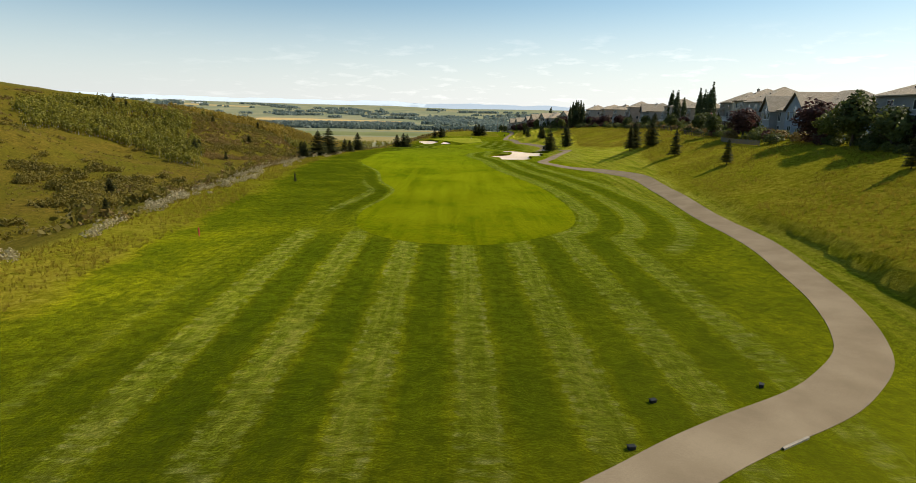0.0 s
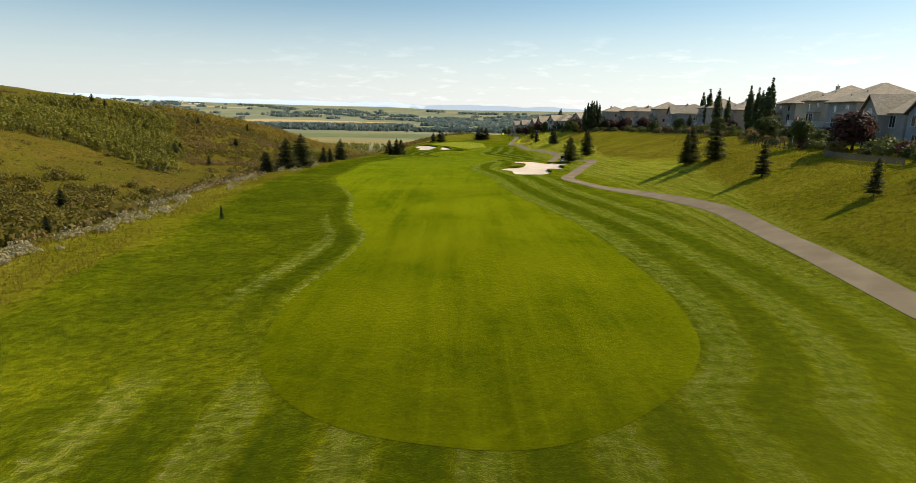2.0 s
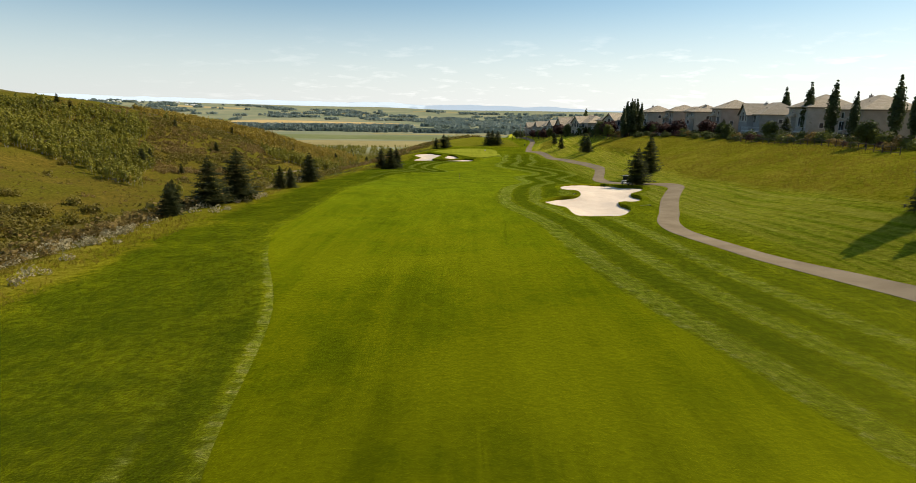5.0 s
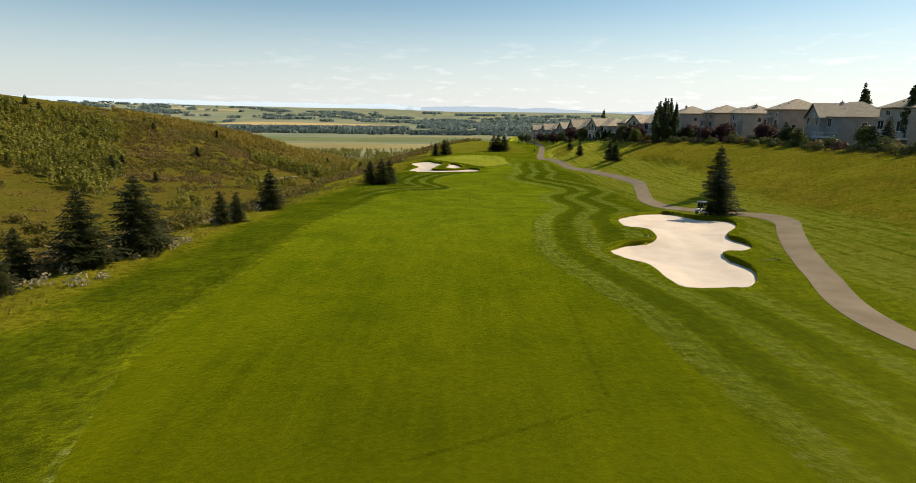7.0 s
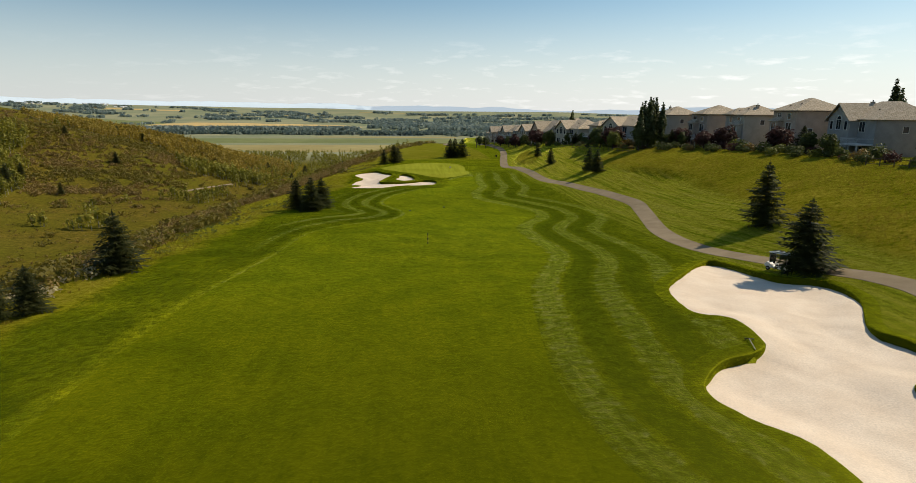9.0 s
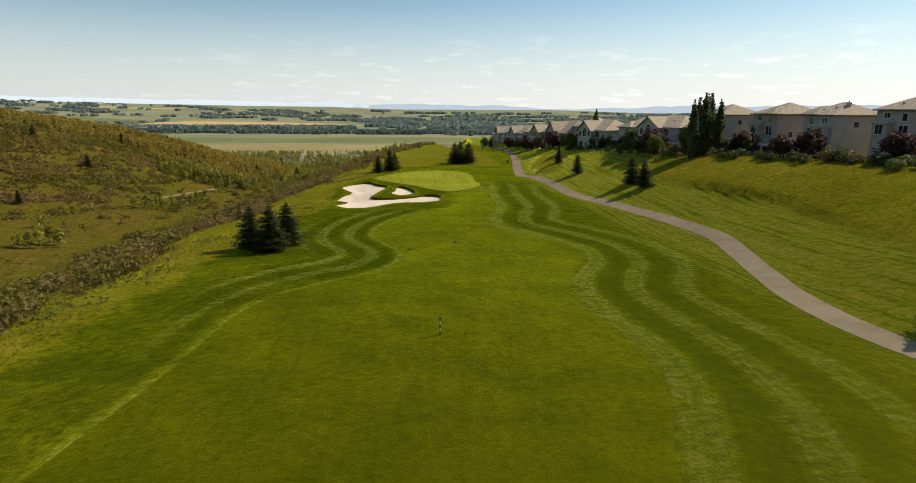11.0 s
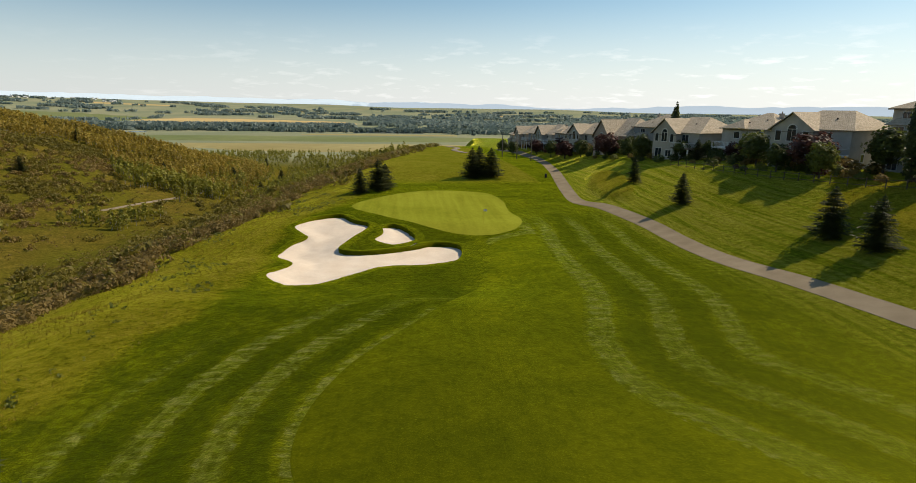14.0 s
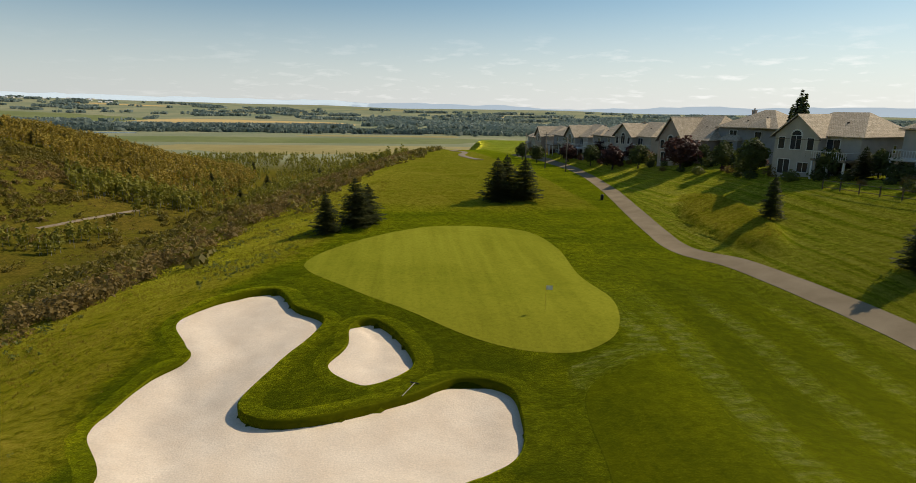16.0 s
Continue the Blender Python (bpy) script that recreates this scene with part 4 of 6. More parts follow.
# leaf crowns for the far slopes
aspens = [(cloud_of_leaves(26, 0.105, 0.20, 0.16, 1.0, 0.45, 0.60, "egg", 20 + k), stem(0.016, 0.006, 0.7, 3)) for k in range(5)]
shrubs = [bushy(40 + k, 3, 9, 0.21) for k in range(5)]
fine_shrubs = [bushy(140 + k, 4, 18, 0.13) for k in range(5)]
knots = [bushy(90 + k, 2, 7, 0.24) for k in range(4)]
tufts = []
for k in range(4):
    r = np.random.default_rng(60 + k)
    v = []
    for j in range(9):
        ang, out = r.random() * 6.28, 0.10 + 0.35 * r.random()
        bx, by, h = 0.12 * math.cos(ang), 0.12 * math.sin(ang), 0.6 + 0.5 * r.random()
        w = 0.05
        v += [(bx - w * math.sin(ang), by + w * math.cos(ang), -0.05), (bx + w * math.sin(ang), by - w * math.cos(ang), -0.05), (bx * (1 + 3 * out) + out * math.cos(ang), by * (1 + 3 * out) + out * math.sin(ang), h)]
    tufts.append(((np.array(v), np.arange(len(v)).reshape(-1, 3)),))

far_slope = spots(36000, -520, -100, 180, 820, lambda x, y, r: (grove(x, y) > 0.15 + 0.5 * r.random(len(x))) & (floor_of_valley(y) - x > 6), 3)
gold = (ripple(far_slope[:, 0], far_slope[:, 1], 60, 4.0) + 1.9 * ramp(far_slope[:, 1], 545, 620) + 0.7 * rng.random(len(far_slope)) - 0.4 * ramp(far_slope[:, 0], -170, -110)) > 1.25
sz = 4.6 + 3.8 * rng.random(len(far_slope)) + 1.2 * ripple(far_slope[:, 0], far_slope[:, 1], 14, 0.8)
scatter("aspen_wood", aspens, far_slope[~gold], sz[~gold], (MAT_ASPEN, MAT_PALE_BARK), "green aspen wood on the valley slope", "wood")
scatter("autumn_aspen_wood", aspens, far_slope[gold], sz[gold] * 0.85, (MAT_GOLD, MAT_PALE_BARK), "aspens turning gold on the valley slope", "wood")
bottom = spots(6500, -260, 30, 560, 1010, lambda x, y, r: (x < brow(y) - 14 - 0.08 * (y - 560)) & (np.abs(x - floor_of_valley(y)) > 3)
               & (ripple(x, y, 33, 0.5) + 0.9 > 1.2 * r.random(len(x))) & ((floor_of_valley(y) - x < 40) | (y > 780)), 5)
scatter("valley_wood", aspens, bottom, 3.4 + 3.4 * rng.random(len(bottom)), (MAT_ASPEN, MAT_PALE_BARK), "light green young trees on the valley floor", "wood")


def shrubby(x, y, r):
    """Clumps of shrubs: thick in the gullies and on the brushy hillside, thin on the open slopes."""
    g = ripple(x, y, 6.5, 2.3) + 0.5 * ripple(x, y, 2.7, 1.6) + 0.5 * ripple(x, y, 30, 0.8)
    lean = np.where(strewn(x, y, GULLY, 6), 0.25, np.where(strewn(x, y, HILLSIDE), 0.85, -0.40 + 0.5 * ramp(y, 420, 500) + 0.3 * ramp(y, 330, 260)))
    return (x < wild_left(y) - 6) & (grove(x, y) < 0.3) & (g + lean > 0.35 + 0.3 * r.random(len(x)))


brush = spots(58000, -400, -34, 60, 700, shrubby, 8)
gullied = strewn(brush[:, 0], brush[:, 1], GULLY, 12)
rusty = ripple(brush[:, 0], brush[:, 1], 28, 3.1) + 0.6 * rng.random(len(brush)) > 0.55 + 0.6 * gullied
sz = 1.2 + 1.9 * rng.random(len(brush)) ** 1.4 + gullied * (0.8 + 1.6 * rng.random(len(brush)))
scatter("gully_bushes", fine_shrubs, brush[gullied & ~rusty], sz[gullied & ~rusty], (MAT_BUSH,), "rounded olive green bushes in the gully", "bushes")
scatter("valley_scrub", shrubs, brush[~rusty & ~gullied], sz[~rusty & ~gullied], (MAT_BUSH,), "olive green scrub in clumps over the valley slopes", "scrub")
scatter("rusty_scrub", shrubs, brush[rusty], sz[rusty] * 0.85, (MAT_RUST,), "brown and rusty scrub on the valley slopes", "scrub")
low = spots(15000, -330, -40, 120, 660, lambda x, y, r: (x < wild_left(y) - 4) & (grove(x, y) < 0.3) & (ripple(x, y, 6, 0.4) + 0.7 * ripple(x, y, 19, 1.8) > 1.0 * r.random(len(x)) - 0.5), 15)
half = rng.random(len(low)) < 0.55
scatter("low_brush", knots, low[half], 0.5 + 0.8 * rng.random(half.sum()), (MAT_BUSH,), "low olive brush over the valley slopes", "scrub")
scatter("dry_brush", knots, low[~half], 0.45 + 0.7 * rng.random((~half).sum()), (MAT_RUST,), "low dry brown brush over the valley slopes", "scrub")
# a broad belt of silver and brown shrubs along the rim
rim = spots(20000, -70, 40, 42, 560, lambda x, y, r: (x < wild_left(y) + 1.2 + 1.6 * ripple(x, y, 6, 0.6) - 1.5 * ramp(y, 215, 245)) & (x > wild_left(y) - 5 - 13 * ramp(y, 70, 140) + 3 * ripple(x, y, 9, 0.1))
            & (ripple(x, y, 4.2, 1.2) + 0.5 * ripple(x, y, 13, 0.4) > -0.25 - 0.4 * ramp(y, 240, 290) + 0.5 * r.random(len(x))), 9)
deep = wild_left(rim[:, 1]) - rim[:, 0]
silver = (1.1 * ripple(rim[:, 0], rim[:, 1], 9, 0.9) + 0.8 * rng.random(len(rim)) + 0.9 * ramp(deep, 6, 1) > 0.75) & ((rim[:, 1] < 215) | (ripple(rim[:, 0], rim[:, 1], 21, 0.5) > 0.25) & (rim[:, 1] < 320))
scatter("silver_shrubs", fine_shrubs, rim[silver], 0.55 + 0.75 * rng.random(silver.sum()), (MAT_SILVER,), "pale silver shrubs along the valley rim", "shrubs")
olive = ~silver & (ripple(rim[:, 0], rim[:, 1], 15, 2.2) + 1.2 * rng.random(len(rim)) + 1.0 * ramp(rim[:, 1], 150, 210) * ramp(rim[:, 1], 300, 250) - 0.5 * ramp(rim[:, 1], 250, 300) > 1.0)
brown = ~silver & ~olive
scatter("rim_scrub", fine_shrubs, rim[brown], 0.8 + 1.3 * rng.random(brown.sum()), (MAT_RUST,), "brown scrub along the valley rim", "shrubs")
scatter("rim_bushes", fine_shrubs, rim[olive], 1.0 + 1.4 * rng.random(olive.sum()), (MAT_BUSH,), "olive green bushes along the valley rim", "shrubs")
slope = spots(9000, -110, 10, 190, 470, lambda x, y, r: (x < wild_left(y) - 4 - 5 * ripple(x, y, 19, 0.4)) & (x > brow(y) - 66) & (ripple(x, y, 7, 2.6) + 0.6 * ripple(x, y, 25, 0.3) > 1.0 * r.random(len(x)) - 0.25), 11)
scatter("slope_brush", shrubs, slope, 0.8 + 1.5 * rng.random(len(slope)) ** 1.6, (MAT_BUSH,), "dense olive brush on the near valley slope", "scrub")
knoll = spots(1600, -30, 60, 345, 640, lambda x, y, r: (x > brow(y) - 16) & (x < brow(y) - 6 + 9 * ramp(y, 400, 470)) & (ripple(x, y, 10, 0.5) > -0.2), 12)
scatter("knoll_scrub", shrubs, knoll, 1.2 + 1.6 * rng.random(len(knoll)), (MAT_BUSH,), "dense brown-green scrub on the slope beyond the green", "scrub")
weeds = spots(9000, -60, -8, 190, 400, lambda x, y, r: (x < meadow_left(y) - 1 + ripple(x, y, 4, 0.3)) & (x > wild_left(y) - 1) & (ripple(x, y, 3.2, 0.8) + 0.6 * ripple(x, y, 11, 2.0) > 0.15 + 0.5 * r.random(len(x))), 17)
scatter("meadow_weeds", knots, weeds, 0.22 + 0.35 * rng.random(len(weeds)), (MAT_LIME,), "low green weeds in the uncut meadow", "weeds")


def tall_grass(x, y, r):
    patch_too = np.hypot((x - 40.5 - 0.12 * (y - 352)) / 3.6, (y - 352) / 15) < 0.95
    left = (x < meadow_left(y) + 0.8 * ripple(x, y, 3, 1.1)) & (x > wild_left(y) - 6)
    right = (x > meadow_right(y) + 0.4) & (x < crown(y) + 4)
    return (left | right | patch_too) & (ripple(x, y, 5, 1.3) + 0.6 > 0.9 * r.random(len(x)))


meadow_spots = spots(240000, -48, 80, 15, 400, tall_grass, 14)
scatter("meadow_grass", tufts, meadow_spots, (0.16 + 0.24 * rng.random(len(meadow_spots))) * (1 - 0.3 * ramp(meadow_spots[:, 1], 180, 260)), (MAT_STRAW,), "uncut yellow-green meadow grass on the banks", "grass")


def part(name, piece, material, parent, label=""):
    """One mesh part under a thing; piece: a mesh, or points and faces."""
    me = piece if isinstance(piece, bpy.types.Mesh) else sheet(name, piece[0], piece[1], material, False)
    ob = new(name, me)
    ob.parent = parent
    return tagged(ob, label) if label else ob


def spruce_pieces(seed, wide=0.27, bare=0.05):
    """A spruce 1 m high: a stem, and uneven whorls of drooping sprays."""
    r = np.random.default_rng(seed)
    co = []
    levels = 38
    for k in range(levels):
        t = k / (levels - 1)
        z = bare + (0.96 - bare) * t**0.92 + 0.008 * r.normal()
        reach = wide * (1 - t) ** 0.78 * (0.74 + 0.5 * r.random()) + 0.014
        n = int(13 - 6 * t)
        for j in range(n):
            if r.random() < 0.10:
                continue
            ang = 6.283 * (j + 0.9 * r.random()) / n + 1.3 * k
            far = reach * (0.55 + 0.6 * r.random())
            tip = np.array((math.cos(ang), math.sin(ang), 0.0))
            side = np.array((-math.sin(ang), math.cos(ang), 0.0))
            drop = -0.22 * (1 - t) + 0.22 * t + 0.10 * r.normal()
            bough = lambda s: tip * s + np.array((0, 0, z + drop * s + 0.55 * s * s * (1 - t)))
            m = 5
            for q in range(m):
                a, b = far * q / m, far * (q + 1) / m
                w = far * (0.40 - 0.05 * q) * (0.6 + 0.7 * r.random()) + 0.008
                for sgn in (-1, 1):
                    wing = bough(a + 1.5 * (b - a)) + side * sgn * w + np.array((0, 0, -0.012 - 0.028 * r.random()))
                    co += [bough(a), bough(a + 0.85 * (b - a)), wing]
            co += [bough(0.78 * far) + side * 0.010, bough(0.78 * far) - side * 0.010, bough(far * 1.16) + np.array((0, 0, -0.008))]
    co += [np.array((0.012, 0, 0.93)), np.array((-0.008, 0.01, 0.93)), np.array((0, 0, 1.01))]
    co = np.array(co)
    return stem(0.020, 0.004, 0.95, 7), (co, np.arange(len(co)).reshape(-1, 3))


SPRUCE = []
for k in range(5):
    (sv, sf), (cv, cf) = spruce_pieces(100 + k, (0.27, 0.30, 0.25, 0.31, 0.21)[k], (0.09, 0.06, 0.11, 0.08, 0.14)[k])
    SPRUCE.append((sheet("trunk", sv, sf, MAT_BARK), sheet("crown", cv, cf, MAT_SPRUCE, False)))


def spruce(x, y, high, kind, label, group, wide=1.28):
    top = tagged(new("spruce_tree", None), label, "tree", group)
    top.matrix_basis = pose(x, y, float(land(x, y)) - 0.02, 0, 0, (x * 37 + y * 11) % 360) @ Matrix.Diagonal((high * wide, high * wide, high, 1))
    part("trunk", SPRUCE[kind][0], None, top)
    part("crown", SPRUCE[kind][1], None, top)
    return top


for x, y, high, kind in ((-22.4, 254.5, 6.0, 0), (-19.4, 252.2, 6.4, 1), (-18.3, 257.6, 6.1, 3)):
    spruce(x, y, high, kind, "dark blue-green spruce in a clump of three beside the fairway", "spruces beside the fairway")
for x, y, high, kind in ((-39.5, 164.1, 5.0, 2), (-35.4, 166.6, 7.3, 1), (-33.6, 172.6, 8.2, 3), (-31.2, 192.2, 4.0, 0), (-31.0, 205.8, 6.4, 1), (-32.4, 190.0, 4.4, 2), (-37, 158, 4.6, 0)):
    spruce(x, y, high, kind, "dark spruce on the brow above the valley", "spruces on the brow")
spruce(-23.3, 99.6, 1.9, 4, "spindly young spruce in the long grass", "spruces on the brow", 0.6)
for x, y, high, kind in ((44.9, 138.7, 6.2, 4), (46.4, 140.2, 6.6, 0), (49.1, 136.7, 6.9, 1), (47.7, 117.3, 5.4, 2), (47.6, 94.3, 4.3, 4), (54.0, 64.5, 3.9, 2)):
    spruce(x, y, high, kind, "slim dark spruce on the grassy bank below the houses", "spruces on the bank", 1.0)
spruce(35.0, 196.5, 7.4, 3, "broad dark spruce between the bunker and the cart path", "spruces beside the cart path")
for x, y, high, kind in ((44.2, 217.5, 8.8, 0), (45.6, 296.1, 6.2, 1), (45.6, 289.6, 6.0, 3), (42.9, 345.5, 5.4, 2), (42.4, 324.6, 5.3, 0)):
    spruce(x, y, high, kind, "dark spruce on mown grass beside the cart path", "spruces beside the cart path", 1.1)
for x, y, high, kind in ((68.5, 147, 4.6, 0), (79.5, 178, 6.4, 1), (79.0, 226, 5.8, 0), (80.0, 262, 6.0, 2), (75.0, 281, 5.4, 3), (67.5, 296, 4.8, 1), (57.5, 350, 4.4, 0)):
    spruce(x, y, high, kind, "dark spruce in a garden above the bank", "spruces in the gardens")
for x, y, high, kind in ((14.9, 376.2, 7.7, 1), (17.0, 379.4, 7.8, 0), (19.6, 376.6, 7.6, 3), (-10.2, 353.8, 5.4, 0), (-6.8, 357.0, 6.9, 3), (-5.4, 360.0, 5.6, 1)):
    spruce(x, y, high, kind, "tall dark spruce behind the putting green", "spruces behind the green")
for x, y, high, kind in ((-198, 447, 13, 0), (-205, 470, 9, 2), (-178, 455, 7, 4), (-150, 255, 8, 1), (-128, 215, 6, 2), (-190, 540, 8, 0), (-230, 560, 7, 2), (-215, 640, 8, 4), (-244, 660, 8, 1),
                         (-150, 610, 8, 2), (-120, 650, 9, 0), (-98, 700, 9, 1), (-70, 760, 9, 2), (-130, 790, 10, 4), (-300, 540, 8, 1), (-320, 555, 7, 0), (-40, 800, 10, 0), (-95, 620, 7, 3)):
    spruce(x, y, high, kind, "dark spruce standing among aspens in the valley", "spruces in the valley")

# far country: fields, woods, river and hills
def field(name, knots, material, label, step=60.0, rise=1.6):
    ring = spline(knots, True, 40)
    me = patch_of(name, ring, material, rise, step, lambda x, y: -2.2 * rise * ramp(gap(x, y, ring), 9, 0))      # its rim dips into the land
    return tagged(new(name, me), label, "field", kind="structure")


field("hay_field", [(-330, 1060), (40, 1000), (150, 1120), (60, 1230), (-360, 1200)], MAT_HAY, "pale stubble field on the river flat")
field("pasture_field", [(-480, 1240), (60, 1250), (200, 1330), (120, 1450), (-560, 1440)], MAT_PASTURE, "green pasture on the river flat")
field("pale_bar_field", [(-200, 1475), (120, 1450), (260, 1520), (-220, 1545)], MAT_HAY, "pale dry bank beside the river")
field("grain_field", [(-1000, 2420), (-520, 1980), (-170, 2000), (-200, 2480), (-560, 2720), (-900, 2760)], MAT_WHEAT, "ripe golden grain field beyond the river")
field("green_field", [(-1900, 2600), (-1010, 2300), (-1020, 2740), (-1700, 2980)], MAT_PASTURE, "green field beyond the river")
field("river", [(-700, 1520), (-240, 1570), (150, 1560), (420, 1500), (430, 1560), (160, 1640), (-240, 1640), (-700, 1590)], MAT_RIVER, "dark river with wooded banks", 60, 1.0)
for x, y, w, d, m, label in ((-700, 3500, 520, 90, MAT_HAY, "pale far field"), (600, 3300, 620, 80, MAT_WHEAT, "narrow pale far field"), (-1500, 3600, 500, 90, MAT_WHEAT, "pale far field"),
                             (-200, 3900, 500, 80, MAT_HAY, "pale far field"), (1200, 2900, 420, 120, MAT_PASTURE, "green far field"), (500, 2200, 300, 110, MAT_PASTURE, "green far field")):
    field("far_field", [(x - w / 2, y - d), (x + w / 2, y - 0.7 * d), (x + w / 2, y + d), (x - w / 2, y + 0.8 * d)], m, label, 120)
tree_far = [(cloud_of_leaves(8, 0.72, 1.15, -0.1, 0.9, 0.3, 0.3, "egg", 80 + k),) for k in range(3)]
def wooded(x, y, r):
    """Ragged woods, drawn out across the plain."""
    g = ripple(0.28 * x, y, 48, 0.7) + 0.6 * ripple(0.45 * x, y, 24, 2.1) + 0.35 * ripple(x, y, 38, 1.3)
    clear = ((np.abs(x + 560) < 430) & (y > 1950) & (y < 2760)) | ((x < -1000) & (x > -1900) & (y > 2350) & (y < 2950))
    return (g > 0.22 + 0.06 * r.random(len(x)) + 0.35 * ramp(y, 2700, 3700) - 0.25 * ramp(x, -200, 300) * ramp(y, 2500, 2200)) & ~clear


belts = [spots(46000, -2900, 2400, 1690, 3900, wooded, 31)]
for n, x0, y0, x1, y1, deep, seed in ((2600, -760, 1690, 430, 1650, 24, 31), (1500, 100, 1700, 1200, 1900, 80, 32), (1500, -1300, 1830, -150, 1930, 18, 33)):
    r = np.random.default_rng(seed)
    s = r.random(n)
    x, y = x0 + (x1 - x0) * s, y0 + (y1 - y0) * s + deep * (ripple(s * 30, s * 11, 2.0, seed) + 0.7 * r.normal(size=n))
    belts.append(np.stack([x, y], 1)[ripple(x, y, 120, 0.3) > -0.6])
belts = np.concatenate(belts)
# belts beyond the river take the paler, haze-tinted leaves
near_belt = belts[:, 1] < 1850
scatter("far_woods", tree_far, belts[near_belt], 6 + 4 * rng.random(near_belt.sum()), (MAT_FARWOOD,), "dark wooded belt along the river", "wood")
scatter("plain_woods", tree_far, belts[~near_belt], 9 + 5 * rng.random((~near_belt).sum()), (MAT_PALEWOOD,), "wooded belts across the far plain, haze put into their leaf colour", "wood")
# hill strip at the horizon, its glow standing in for haze
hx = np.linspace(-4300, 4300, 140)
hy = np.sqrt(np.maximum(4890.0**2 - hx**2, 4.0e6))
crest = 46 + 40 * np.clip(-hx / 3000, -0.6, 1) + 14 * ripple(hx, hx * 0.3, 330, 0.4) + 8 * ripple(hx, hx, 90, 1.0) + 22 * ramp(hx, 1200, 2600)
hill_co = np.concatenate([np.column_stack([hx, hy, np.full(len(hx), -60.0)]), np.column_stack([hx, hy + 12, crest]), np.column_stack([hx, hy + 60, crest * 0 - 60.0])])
tagged(new("backdrop", sheet("backdrop", hill_co, grid_faces(3, len(hx))[:, ::-1], MAT_HILLS)), "faint blue hills along the horizon, self-lit to imitate haze", "hills", kind="structure")


# ---- houses along the top of the bank ----
def slab(planes, thick, uv=True):
    """Roof planes with thickness and shingle coordinates in metres."""
    bm = bmesh.new()
    layer = bm.loops.layers.uv.new("UVMap")
    for pts in planes:
        p = [Vector(q) for q in pts]
        nrm = (p[1] - p[0]).cross(p[2] - p[0]).normalized()
        if nrm.z < 0:
            p.reverse()
            nrm = -nrm
        top = [bm.verts.new(q) for q in p]
        low = [bm.verts.new(q - nrm * thick) for q in p]
        along = nrm.cross(Vector((0, 0, 1))).normalized()
        up = along.cross(nrm)
        face = bm.faces.new(top)
        for lp in face.loops:
            lp[layer].uv = (lp.vert.co.dot(along), -lp.vert.co.dot(up))
        bm.faces.new(low[::-1])
        for i in range(len(p)):
            j = (i + 1) % len(p)
            f = bm.faces.new((top[j], top[i], low[i], low[j]))
            for lp in f.loops:
                lp[layer].uv = (lp.vert.co.dot(along), lp.vert.co.z)
    me = bpy.data.meshes.new("roof")
    bm.to_mesh(me)
    bm.free()
    return me


def blocks(name, boxes, material, bevel=0.0):
    """Several boxes (x0, x1, y0, y1, z0, z1) in one mesh."""
    bm = bmesh.new()
    for x0, x1, y0, y1, z0, z1 in boxes:
        made = bmesh.ops.create_cube(bm, size=1.0)["verts"]
        for v in made:
            v.co = Vector(((x0 + x1) / 2 + v.co.x * (x1 - x0), (y0 + y1) / 2 + v.co.y * (y1 - y0), (z0 + z1) / 2 + v.co.z * (z1 - z0)))
    if bevel:
        bmesh.ops.bevel(bm, geom=bm.edges[:], offset=bevel, segments=1, affect="EDGES")
    me = bpy.data.meshes.new(name)
    bm.to_mesh(me)
    bm.free()
    me.materials.append(material)
    return me


def prism(name, profile, y0, y1, material):
    """A profile in x and z, drawn out along y."""
    n = len(profile)
    co = [(x, y0, z) for x, z in profile] + [(x, y1, z) for x, z in profile]
    me = bpy.data.meshes.new(name)
    me.from_pydata(co, [], [tuple(range(n))[::-1], tuple(range(n, 2 * n))] + [(i, (i + 1) % n, n + (i + 1) % n, n + i) for i in range(n)])
    bm = bmesh.new()
    bm.from_mesh(me)
    bmesh.ops.recalc_face_normals(bm, faces=bm.faces)
    bm.to_mesh(me)
    bm.free()
    me.materials.append(material)
    return me


WINDOWS = {}


